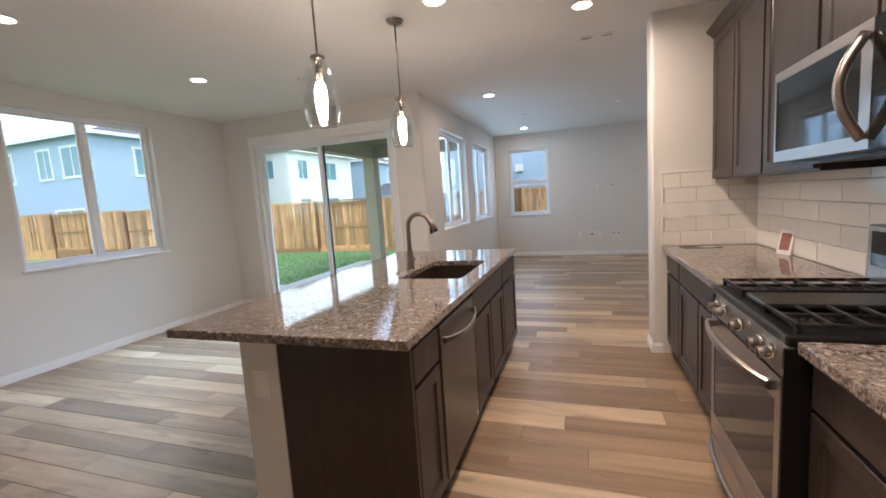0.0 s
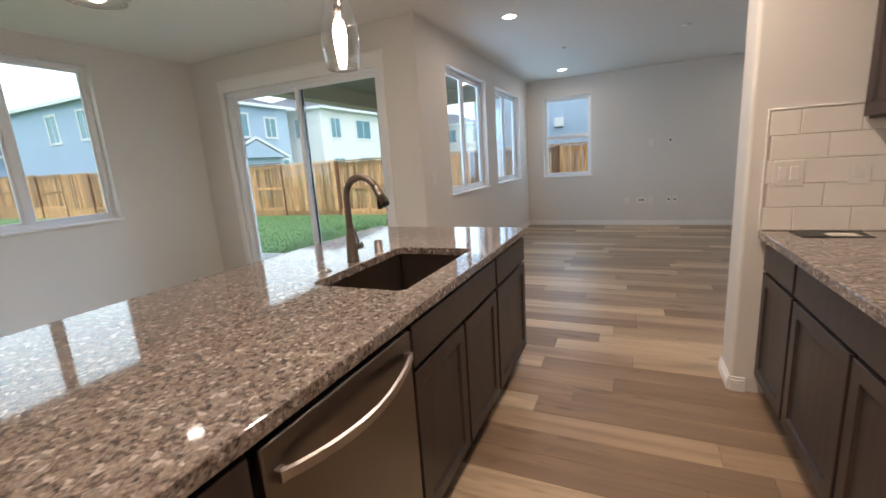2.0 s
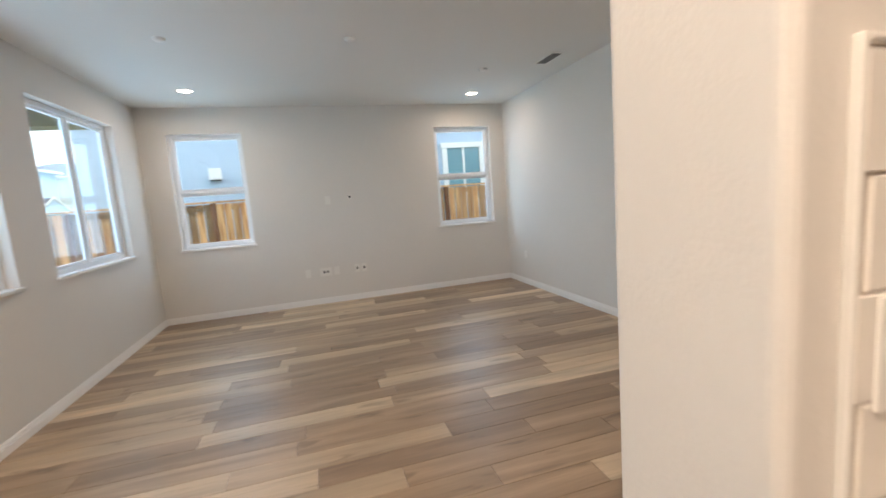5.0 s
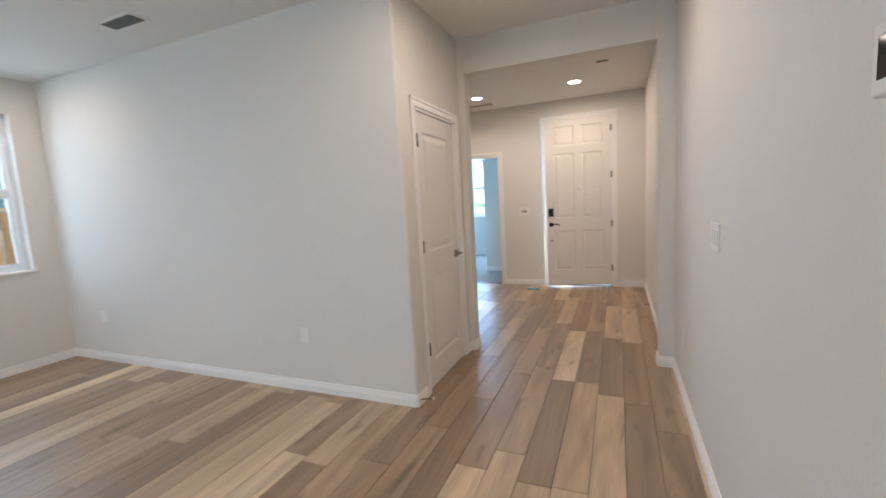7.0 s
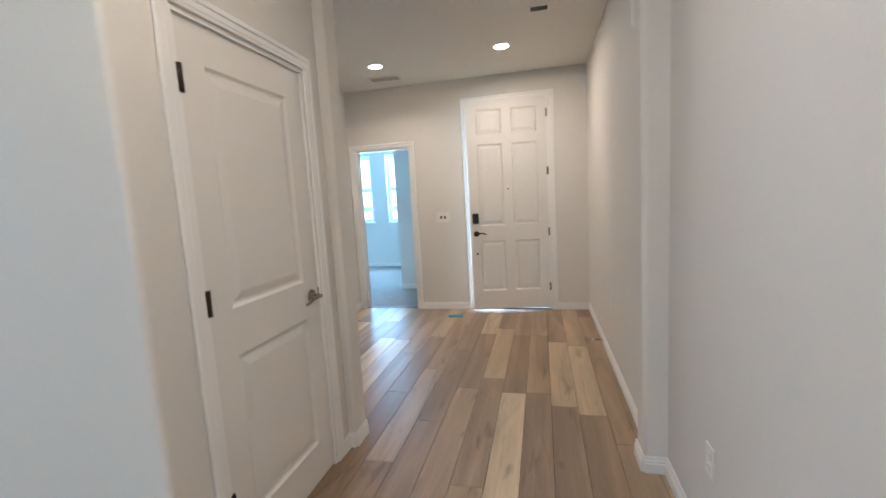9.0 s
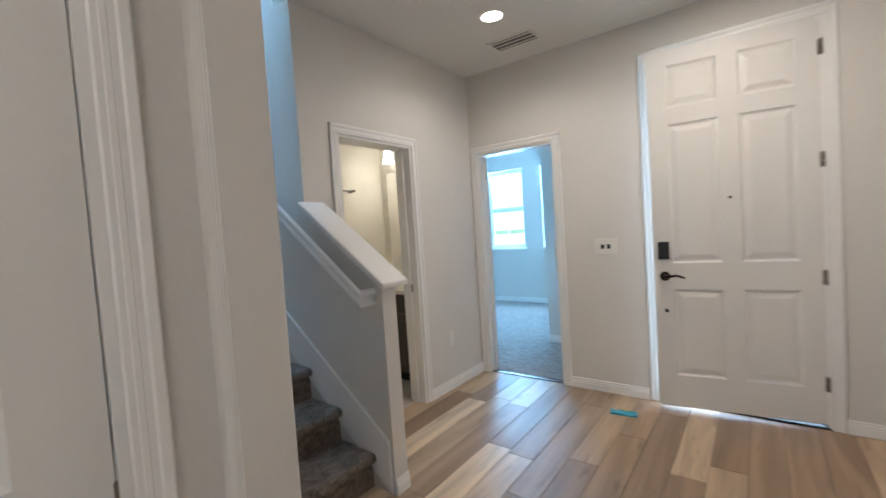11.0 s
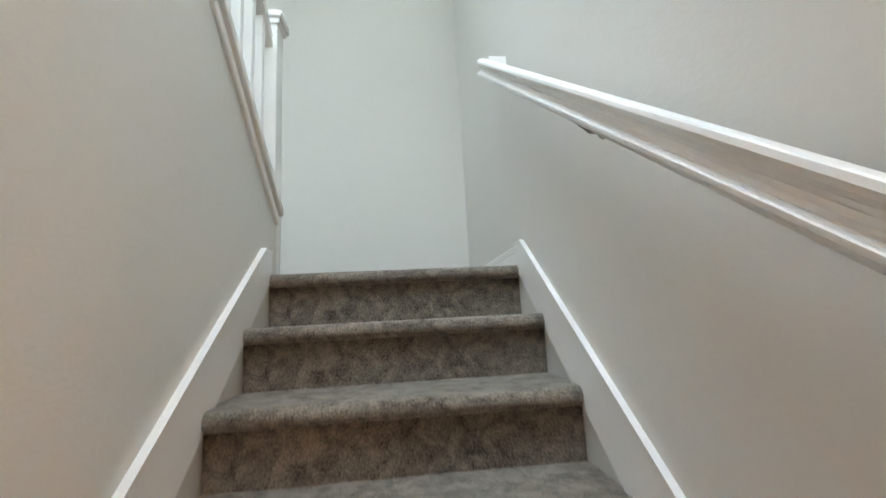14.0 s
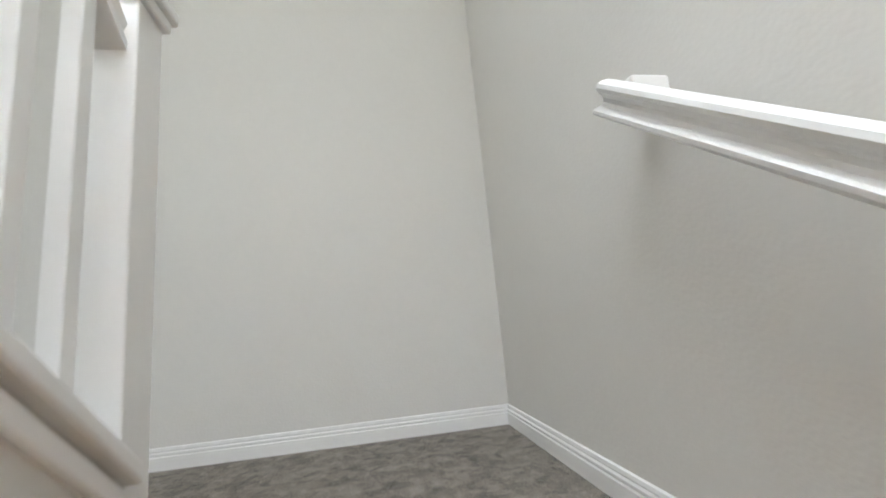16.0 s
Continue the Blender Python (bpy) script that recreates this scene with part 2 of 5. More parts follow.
def wood_material(name, a, c, along='Z', rough=0.6, obj_vary=0.25):
    m = bpy.data.materials.new(name)
    m.use_nodes = True
    nt = m.node_tree
    b = nt.nodes["Principled BSDF"]
    tc = nt.nodes.new("ShaderNodeTexCoord")
    oi = nt.nodes.new("ShaderNodeObjectInfo")
    mp = nt.nodes.new("ShaderNodeMapping")
    mp.inputs["Scale"].default_value = {'X': (1.5, 22, 22), 'Y': (22, 1.5, 22), 'Z': (22, 22, 1.5)}[along]
    nt.links.new(tc.outputs["Object"], mp.inputs[0])
    sh = nt.nodes.new("ShaderNodeVectorMath")
    sh.operation = 'ADD'
    nt.links.new(mp.outputs[0], sh.inputs[0])
    mr = nt.nodes.new("ShaderNodeMath")
    mr.operation = 'MULTIPLY'
    mr.inputs[1].default_value = 50.0
    nt.links.new(oi.outputs["Random"], mr.inputs[0])
    nt.links.new(mr.outputs[0], sh.inputs[1])
    n = nt.nodes.new("ShaderNodeTexNoise")
    n.inputs["Scale"].default_value, n.inputs["Detail"].default_value, n.inputs["Distortion"].default_value = 1.2, 4, 0.7
    nt.links.new(sh.outputs[0], n.inputs["Vector"])
    ramp = nt.nodes.new("ShaderNodeValToRGB")
    ramp.color_ramp.elements[0].position, ramp.color_ramp.elements[0].color = 0.3, a
    ramp.color_ramp.elements[1].position, ramp.color_ramp.elements[1].color = 0.72, c
    nt.links.new(n.outputs[0], ramp.inputs[0])
    v = nt.nodes.new("ShaderNodeMapRange")
    v.inputs["To Min"].default_value, v.inputs["To Max"].default_value = 1 - obj_vary, 1 + obj_vary
    nt.links.new(oi.outputs["Random"], v.inputs["Value"])
    sc = nt.nodes.new("ShaderNodeVectorMath")
    sc.operation = 'SCALE'
    nt.links.new(ramp.outputs[0], sc.inputs[0])
    nt.links.new(v.outputs[0], sc.inputs["Scale"])
    nt.links.new(sc.outputs[0], b.inputs["Base Color"])
    b.inputs["Roughness"].default_value = rough
    bp = nt.nodes.new("ShaderNodeBump")
    bp.inputs["Strength"].default_value, bp.inputs["Distance"].default_value = 0.2, 0.003
    nt.links.new(n.outputs[0], bp.inputs["Height"])
    nt.links.new(bp.outputs[0], b.inputs["Normal"])
    return m


PAINT = material("wall_paint", lin(223, 219, 212), 0.72, vary=0.02, scale=1.3, fine=40, bump=0.09, bump_scale=110)
CEILING = material("ceiling_paint", lin(226, 224, 218), 0.85, vary=0.015, scale=1.0, fine=50, bump=0.10, bump_scale=60)
TRIM = material("trim_paint", lin(240, 238, 234), 0.33, vary=0.015, scale=3, fine=70)
DOORPAINT = material("door_paint", lin(230, 227, 221), 0.45, vary=0.015, scale=3, fine=70)
VINYL = material("window_vinyl", lin(236, 237, 238), 0.35, vary=0.01)
PLANK = plank_material("vinyl_plank")
PLANK_JOINED = plank_material("vinyl_plank_far", island=True)
SUBFLOOR = material("subfloor", lin(70, 60, 52), 0.9)
GRANITE = granite_material("granite")
CABINET = wood_material("espresso_cabinet", lin(46, 38, 36), lin(62, 51, 47), 'Z', 0.38, 0.04)
# toe-kick colour, near black with the recess shade painted in
TOE_SHADE = material("cabinet_shadow", lin(22, 18, 17), 0.8)
STEEL = material("brushed_steel", lin(178, 172, 166), 0.3, 1.0, vary=0.04, scale=2, fine=120)
STEEL_WARM = material("spot_resist_steel", lin(150, 138, 126), 0.36, 1.0, vary=0.05, scale=3, fine=140)
STEEL_GREY = material("grey_stainless", lin(126, 120, 115), 0.34, 1.0, vary=0.04, scale=2, fine=120)
STEEL_DARK = material("dark_steel", lin(110, 106, 102), 0.35, 1.0, vary=0.04)
CHROME = material("chrome", lin(200, 198, 196), 0.12, 1.0, vary=0.01)
NICKEL = material("satin_nickel", lin(150, 140, 130), 0.28, 1.0, vary=0.02)
SINKSTEEL = material("dark_sink_steel", lin(84, 73, 64), 0.3, 0.6, vary=0.06)
BLACKGLASS = material("black_glass", lin(24, 23, 21), 0.02, vary=0.02)
IRON = material("cast_iron", lin(26, 25, 25), 0.55, vary=0.1, fine=150, bump=0.15)
BLACK = material("black_plastic", lin(18, 18, 19), 0.4, vary=0.05)
BRONZE = material("oil_bronze", lin(60, 50, 42), 0.35, 0.9, vary=0.05)
TILE = material("white_tile", lin(238, 233, 224), 0.12, vary=0.015, scale=3, fine=9, bump=0.02, bump_scale=12, obj_vary=0.02)
GROUT = material("grout", lin(204, 196, 185), 0.9, vary=0.04)
PLASTIC = material("white_plastic", lin(232, 229, 222), 0.35, vary=0.01)
CARPET = carpet_material("stair_carpet", lin(152, 140, 127), lin(68, 58, 50))
CARPET_BED = carpet_material("bedroom_carpet", lin(176, 170, 164), lin(120, 114, 108))
GLASS = glass_material("window_glass")
GLASS_SHADE = glass_material("clear_glass_shade", (0.95, 0.96, 0.96), power=1.7)
MIRROR = material("mirror_silver", (0.9, 0.9, 0.9, 1), 0.02, 1.0, vary=0.0)
MIRROR.node_tree.nodes["Principled BSDF"].inputs["Roughness"].links and MIRROR.node_tree.links.remove(MIRROR.node_tree.nodes["Principled BSDF"].inputs["Roughness"].links[0])
MIRROR.node_tree.nodes["Principled BSDF"].inputs["Roughness"].default_value = 0.01
GRASS = material("lawn", lin(122, 158, 104), 0.9, vary=0.35, scale=1.2, fine=60, bump=0.8, bump_scale=90)
CONCRETE = material("patio_concrete", lin(234, 233, 230), 0.8, vary=0.05, scale=1.5, fine=80, bump=0.1)
FENCE = wood_material("cedar_fence", lin(162, 104, 60), lin(228, 180, 126), 'Z', 0.75, 0.44)
FENCE_DARK = wood_material("cedar_post", lin(104, 62, 38), lin(150, 100, 66), 'Z', 0.8, 0.15)
STUCCO_BLUE = material("stucco_blue_grey", lin(178, 196, 216), 0.9, vary=0.04, bump=0.2, bump_scale=40)
STUCCO_WHITE = material("stucco_cream", lin(238, 235, 228), 0.9, vary=0.03, bump=0.2, bump_scale=40)
STUCCO_PATIO = material("stucco_patio", lin(168, 158, 136), 0.9, vary=0.03, bump=0.2, bump_scale=40)
ROOF = material("roof_tile", lin(112, 112, 118), 0.85, vary=0.2, scale=3, fine=18, bump=0.4, bump_scale=12)
EXT_TRIM = material("exterior_trim", lin(232, 232, 230), 0.6, vary=0.02)
EXT_GLASS = material("house_glass", lin(112, 152, 164), 0.08, vary=0.1)
LAMP_GLOW = emitter("led_glow", (1.0, 0.86, 0.68), 14.0)
BULB_GLOW = emitter("bulb_glow", (1.0, 0.82, 0.62), 30.0)
BATH_GLOW = emitter("bath_shade_glow", (1.0, 0.88, 0.68), 3.0)
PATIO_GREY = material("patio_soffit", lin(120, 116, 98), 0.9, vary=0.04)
BATH_PAINT = material("bath_paint", lin(232, 225, 208), 0.7, vary=0.015, bump=0.08, bump_scale=60)
BATH_TILE = material("bath_floor_tile", lin(196, 188, 176), 0.4, vary=0.06)
VANITY_TOP = material("cultured_marble", lin(232, 226, 212), 0.2, vary=0.02)
VENT_SHADE = material("vent_shadow", lin(112, 108, 104), 0.8)
PHOTO = material("photo_print", lin(150, 98, 82), 0.4, vary=0.4, scale=30, fine=60)


# ---- mesh helpers ----
def box(bm, x0, x1, y0, y1, z0, z1, bevel=0.0, seg=2):
    vs = [bm.verts.new(p) for p in ((x0, y0, z0), (x1, y0, z0), (x1, y1, z0), (x0, y1, z0), (x0, y0, z1), (x1, y0, z1), (x1, y1, z1), (x0, y1, z1))]
    fs = [bm.faces.new([vs[i] for i in q]) for q in ((0, 3, 2, 1), (4, 5, 6, 7), (0, 1, 5, 4), (1, 2, 6, 5), (2, 3, 7, 6), (3, 0, 4, 7))]
    if bevel:
        es = list({e for f in fs for e in f.edges})
        bmesh.ops.bevel(bm, geom=es, offset=bevel, segments=seg, affect='EDGES', profile=0.5)
    return bm


def boxed(*a, **k):
    return box(bmesh.new(), *a, **k)


def cyl(bm, p, q, r0, r1=None, n=20, caps=True):
    r1 = r0 if r1 is None else r1
    p, q = Vector(p), Vector(q)
    ax = (q - p).normalized()
    u = ax.orthogonal().normalized()
    v = ax.cross(u)
    rings = []
    for c, r in ((p, r0), (q, r1)):
        rings.append([bm.verts.new(c + (u * math.cos(2 * math.pi * i / n) + v * math.sin(2 * math.pi * i / n)) * r) for i in range(n)])
    for i in range(n):
        f = bm.faces.new((rings[0][i], rings[0][(i + 1) % n], rings[1][(i + 1) % n], rings[1][i]))
        f.smooth = True
    if caps:
        bm.faces.new(rings[0][::-1])
        bm.faces.new(rings[1])
    return bm


def lathe(bm, prof, centre=(0, 0, 0), n=28, axis='Z'):
    c = Vector(centre)
    rings = []
    for r, h in prof:
        ring = []
        for i in range(n):
            a = 2 * math.pi * i / n
            d = {'Z': (r * math.cos(a), r * math.sin(a), h), 'Y': (r * math.cos(a), h, r * math.sin(a)), 'X': (h, r * math.cos(a), r * math.sin(a))}[axis]
            ring.append(bm.verts.new(c + Vector(d)))
        rings.append(ring)
    for a, b in zip(rings, rings[1:]):
        for i in range(n):
            f = bm.faces.new((a[i], a[(i + 1) % n], b[(i + 1) % n], b[i]))
            f.smooth = True
    return bm


def tube(bm, pts, r, n=12):
    pts = [Vector(p) for p in pts]
    rings = []
    u = None
    for i, p in enumerate(pts):
        d = (pts[min(i + 1, len(pts) - 1)] - pts[max(i - 1, 0)]).normalized()
        u = d.orthogonal().normalized() if u is None else (u - d * u.dot(d)).normalized()
        v = d.cross(u)
        rr = r[i] if isinstance(r, (list, tuple)) else r
        rings.append([bm.verts.new(p + (u * math.cos(2 * math.pi * k / n) + v * math.sin(2 * math.pi * k / n)) * rr) for k in range(n)])
    for a, b in zip(rings, rings[1:]):
        for k in range(n):
            f = bm.faces.new((a[k], a[(k + 1) % n], b[(k + 1) % n], b[k]))
            f.smooth = True
    bm.faces.new(rings[0][::-1])
    bm.faces.new(rings[-1])
    return bm


def extrude_poly(bm, pts, axis, a0, a1, bevel=0.0):
    """A prism: pts are 2D, in the two axes other than axis (in xyz order)."""
    def at(p, a):
        return {'x': (a, p[0], p[1]), 'y': (p[0], a, p[1]), 'z': (p[0], p[1], a)}[axis]
    lo = [bm.verts.new(at(p, a0)) for p in pts]
    hi = [bm.verts.new(at(p, a1)) for p in pts]
    n = len(pts)
    fs = [bm.faces.new(lo[::-1]), bm.faces.new(hi)]
    for i in range(n):
        fs.append(bm.faces.new((lo[i], lo[(i + 1) % n], hi[(i + 1) % n], hi[i])))
    bmesh.ops.recalc_face_normals(bm, faces=fs)
    if bevel:
        bmesh.ops.bevel(bm, geom=list({e for f in fs for e in f.edges}), offset=bevel, segments=2, affect='EDGES', profile=0.5)
    return bm


def finish(name, bm, mat):
    bmesh.ops.recalc_face_normals(bm, faces=bm.faces)
    me = bpy.data.meshes.new(name)
    bm.to_mesh(me)
    bm.free()
    me.materials.append(mat)
    return me


def part(name, bm, mat, parent=None, label=""):
    ob = new(name, finish(name, bm, mat))
    if parent is not None:
        ob.parent = parent
    if label:
        tagged(ob, label)
    return ob


def thing(name, label, category, m=None, group=""):
    ob = new(name)
    ob.empty_display_size = 0.1
    ob.matrix_world = m if m is not None else Matrix.Identity(4)
    return tagged(ob, label, category, group)


def structure(name, bm, mat, label, category):
    return tagged(part(name, bm, mat), label, category, kind="structure")


def slab_mesh(axis, p0, p1, a0, a1, b0, b1, holes=(), round_at=(), radius=0.02):
    """A slab between p0 and p1 on axis, over a0..a1 and b0..b1 of the other axes, with rectangular holes through it."""
    As = sorted({a0, a1, *[v for h in holes for v in h[:2] if a0 < v < a1]})
    Bs = sorted({b0, b1, *[v for h in holes for v in h[2:] if b0 < v < b1]})
    solid = {}
    for i in range(len(As) - 1):
        for j in range(len(Bs) - 1):
            ca, cb = (As[i] + As[i + 1]) / 2, (Bs[j] + Bs[j + 1]) / 2
            solid[i, j] = not any(h[0] < ca < h[1] and h[2] < cb < h[3] for h in holes)
    bm = bmesh.new()
    seen = {}
    def v(i, j, k):
        key = (i, j, k)
        if key not in seen:
            p, a, b = (p0, p1)[k], As[i], Bs[j]
            seen[key] = bm.verts.new({'x': (p, a, b), 'y': (a, p, b), 'z': (a, b, p)}[axis])
        return seen[key]
    for (i, j), s in solid.items():
        if not s:
            continue
        for k in (0, 1):
            bm.faces.new((v(i, j, k), v(i + 1, j, k), v(i + 1, j + 1, k), v(i, j + 1, k)))
        for (di, dj), (e0, e1) in {(-1, 0): ((i, j), (i, j + 1)), (1, 0): ((i + 1, j), (i + 1, j + 1)), (0, -1): ((i, j), (i + 1, j)), (0, 1): ((i, j + 1), (i + 1, j + 1))}.items():
            if not solid.get((i + di, j + dj), False):
                bm.faces.new((v(*e0, 0), v(*e1, 0), v(*e1, 1), v(*e0, 1)))
    bmesh.ops.recalc_face_normals(bm, faces=bm.faces)
    if round_at:
        es = [e for e in bm.edges if any(all(abs(w.co.x - x) < 1e-4 and abs(w.co.y - y) < 1e-4 for w in e.verts) for x, y in round_at)]
        bmesh.ops.bevel(bm, geom=es, offset=radius, segments=5, affect='EDGES', profile=0.5)
        for f in bm.faces:
            f.smooth = False
    return bm


# ---- structure ----
XW, YN, XE, YC = -1.897, 9.71, 3.035, 5.745
FRONT = 7.13
WHITE_WALL = "smooth off-white painted interior wall"


def wall(name, *a, **k):
    return structure(name, slab_mesh(*a, **k), k.get("mat", PAINT), WHITE_WALL, "wall")


W1, W2 = (5.745, 7.14, 0.99, 2.42), (7.60, 9.05, 0.99, 2.42)
WL = (2.48, 3.93, 1.0, 2.55)
W3, W4 = (-1.588, -0.715, 0.95, 2.42), (1.91, 2.80, 0.95, 2.42)
SLIDER = (-4.5, -2.3, 0.0, 2.34)
wall("wall_west", 'x', -5.17, -5.03, -2.7, 5.18, 0, CEIL, holes=[WL])
wall("wall_patio_door", 'y', 5.04, 5.18, -5.03, -2.037, 0, CEIL, holes=[SLIDER])
wall("wall_patio_side", 'x', -2.037, XW, 5.04, YN, 0, CEIL, holes=[W1, W2], round_at=[(XW, 5.04)])
wall("wall_north", 'y', YN, YN + 0.14, -2.037, 3.155, 0, CEIL, holes=[W3, W4])
wall("wall_living_east", 'x', XE, 3.155, YC + 0.12, YN, 0, CEIL)
wall("wall_closet", 'y', YC, YC + 0.12, XE, 4.167, 0, CEIL, holes=[(3.255, 4.017, 0, 2.035)], round_at=[(XE, YC)])
wall("wall_hall_header", 'x', 4.167, 4.316, 4.08, 5.93, 0, CEIL, holes=[(4.186, 5.704, 0, 2.464)], round_at=[(4.167, 4.186), (4.167, 5.704), (4.316, 4.186), (4.316, 5.704)])
wall("wall_kitchen_stub", 'y', 3.83, 4.08, 0.535, 1.39, 0, CEIL, round_at=[(0.535, 3.83), (0.535, 4.08)])
wall("wall_hall_south", 'y', 3.96, 4.08, 1.39, 4.167, 0, CEIL)
wall("wall_foyer_south", 'y', 3.98, 4.12, 4.30, FRONT, 0, CEIL)
wall("wall_kitchen_east", 'x', 1.27, 1.39, -2.7, 3.83, 0, CEIL)
wall("wall_kitchen_south", 'y', -2.82, -2.7, -5.17, 1.39, 0, CEIL)
wall("wall_front", 'x', FRONT, FRONT + 0.14, 3.98, 10.0, 0, CEIL, holes=[(4.54, 5.475, 0, 2.46), (6.195, 6.925, 0, 2.03)])
wall("wall_bath", 'y', 7.0, 7.155, 5.293, FRONT, 0, CEIL, holes=[(5.57, 6.285, 0, 2.02)])
wall("wall_stair_east", 'x', 5.293, 5.39, 7.155, 9.79, 0, 5.6)
wall("wall_stair_east_upper", 'x', 5.293, 5.39, 4.0, 7.155, 3.06, 5.6)
wall("wall_landing", 'y', 9.79, 9.91, 3.155, 5.39, 0, 5.6)
wall("wall_upper_west", 'x', 3.035, 3.155, 4.0, 9.79, 3.06, 5.6)
wall("wall_upper_south", 'y', 3.9, 4.0, 3.035, 5.39, 3.06, 5.6)
structure("wall_stair_core", extrude_poly(bmesh.new(), [(5.93, 0), (8.695, 0), (8.695, 2.005), (7.0, 3.302), (7.0, 2.75), (5.93, 2.75)], 'x', 4.215, 4.316), PAINT, "off-white stair wall with a sloping top", "wall")
structure("wall_stair_half", extrude_poly(bmesh.new(), [(6.41, 0), (7.0, 0), (7.0, 1.535), (6.41, 1.112)], 'x', 5.293, 5.39), PAINT, "low off-white half wall beside the carpeted stairs", "wall")
structure("ceiling", slab_mesh('z', CEIL, CEIL + 0.3, -5.17, 7.27, -2.82, 9.85, holes=[(1.39, 7.27, -2.82, 3.9), (3.155, 5.39, 7.0, 9.85), (-5.17, -2.037, 5.18, 9.85)]), CEILING, "flat off-white painted ceiling", "ceiling")
structure("ceiling_upper", boxed(3.035, 5.39, 3.9, 9.91, 5.6, 5.7), CEILING, "white ceiling above the stairwell", "ceiling")
structure("floor", slab_mesh('z', -0.12, -0.013, -5.17, 7.27, -2.82, 9.85, holes=[(-5.17, -2.037, 5.18, 9.85)]), SUBFLOOR, "wood-look vinyl plank floor in warm greige tones", "floor")

# bedroom and bathroom shells
wall("wall_bedroom_east", 'x', 10.5, 10.62, 6.6, 10.0, 0, CEIL, holes=[(8.11, 8.84, 0.95, 2.34), (7.08, 7.78, 0.95, 2.34)])
wall("wall_bedroom_north", 'y', 10.0, 10.12, 5.39, 10.62, 0, CEIL)
wall("wall_bedroom_pier", 'x', 8.29, 8.41, 5.8, 6.81, 0, CEIL)
wall("wall_bedroom_recess", 'y', 6.69, 6.81, 8.41, 10.5, 0, CEIL)
wall("wall_bedroom_south", 'y', 5.72, 5.84, 7.27, 8.29, 0, CEIL)
structure("ceiling_bedroom", boxed(7.27, 10.62, 5.72, 10.12, CEIL, CEIL + 0.1), CEILING, "flat white bedroom ceiling", "ceiling")
structure("floor_bedroom_carpet", boxed(7.20, 10.6, 5.72, 10.1, -0.02, 0.006), CARPET_BED, "pale grey-beige bedroom carpet", "floor")
structure("wall_bath_back", slab_mesh('y', 9.3, 9.4, 5.39, FRONT, 0, CEIL), BATH_PAINT, "cream painted bathroom wall", "wall")
structure("wall_bath_east", slab_mesh('x', 7.05, 7.125, 7.155, 9.3, 0, CEIL), BATH_PAINT, "cream painted bathroom wall", "wall")
structure("floor_bath", boxed(5.39, 7.05, 7.10, 9.3, -0.01, 0.006), BATH_TILE, "pale stone-look bathroom floor", "floor")

# ---- kitchen ----
WEST, EAST = -90, 90   # turns that face a unit to -x and to +x


def shaker(bm, x0, x1, z0, z1, y=0.0, t=0.02, rail=0.057):
    """A framed door with a sunk flat panel, front at y: one closed shell."""
    rings = []
    for i, dy in ((0.0, t), (0.0, 0.002), (0.002, 0.0), (rail, 0.0), (rail + 0.004, 0.006), (rail + 0.014, 0.010)):
        rings.append([bm.verts.new((u, y + dy, v)) for u, v in ((x0 + i, z0 + i), (x1 - i, z0 + i), (x1 - i, z1 - i), (x0 + i, z1 - i))])
    for a, b in zip(rings, rings[1:]):
        for k in range(4):
            bm.faces.new((a[k], a[(k + 1) % 4], b[(k + 1) % 4], b[k]))
    bm.faces.new(rings[0][::-1])
    bm.faces.new(rings[-1])
    return bm


def base_cabinet(width, doors, m, label, depth=0.6, drawer=True, group="dark base cabinets", end_panel=False, body_top=0.874):
    c = thing("base_cabinet", label, "cabinet", m, group)
    bm = bmesh.new()
    box(bm, 0.0, width, 0.022, depth, 0.10, body_top)
    part("body", bm, CABINET, c)
    part("toe_kick", boxed(0.0, width, 0.075, depth - 0.01, 0.0, 0.10), TOE_SHADE, c)
    g = 0.011
    if drawer:
        part("drawer_front", boxed(g, width - g, 0.0, 0.02, 0.712, 0.858, 0.004, 2), CABINET, c)
    w = width / doors
    for i in range(doors):
        part("door", shaker(bmesh.new(), i * w + g, (i + 1) * w - g, 0.118, 0.694 if drawer else 0.858), CABINET, c)
    if end_panel:
        part("end_panel", boxed(-0.018, 0.0, 0.0, depth, 0.0, 0.874), CABINET, c)
    return c


DARK = "dark espresso base cabinet"
XF = -0.622
base_cabinet(0.305, 1, pose(XF, 1.385, 0, 0, 0, EAST), DARK + " at the island end", end_panel=True)
base_cabinet(0.925, 2, pose(XF, 2.305, 0, 0, 0, EAST), DARK + " below the sink, two doors", body_top=0.62)
base_cabinet(0.625, 1, pose(XF, 3.235, 0, 0, 0, EAST), DARK + " with drawer and door")
XR = 0.64
base_cabinet(0.46, 1, pose(XR, 3.825, 0, 0, 0, WEST), DARK + " with narrow drawer and door", depth=0.62)
base_cabinet(1.08, 2, pose(XR, 3.36, 0, 0, 0, WEST), DARK + " with one wide drawer and two doors", depth=0.62)
base_cabinet(0.76, 2, pose(XR, 1.50, 0, 0, 0, WEST), DARK + " with one wide drawer and two doors", depth=0.62)
base_cabinet(0.76, 2, pose(XR, 0.735, 0, 0, 0, WEST), DARK + " with one wide drawer and two doors", depth=0.62)

structure("wall_island_back", boxed(-1.42, -1.225, 1.367, 3.86, 0, 0.874, 0.008), PAINT, "low off-white wall behind the island cabinets", "wall")


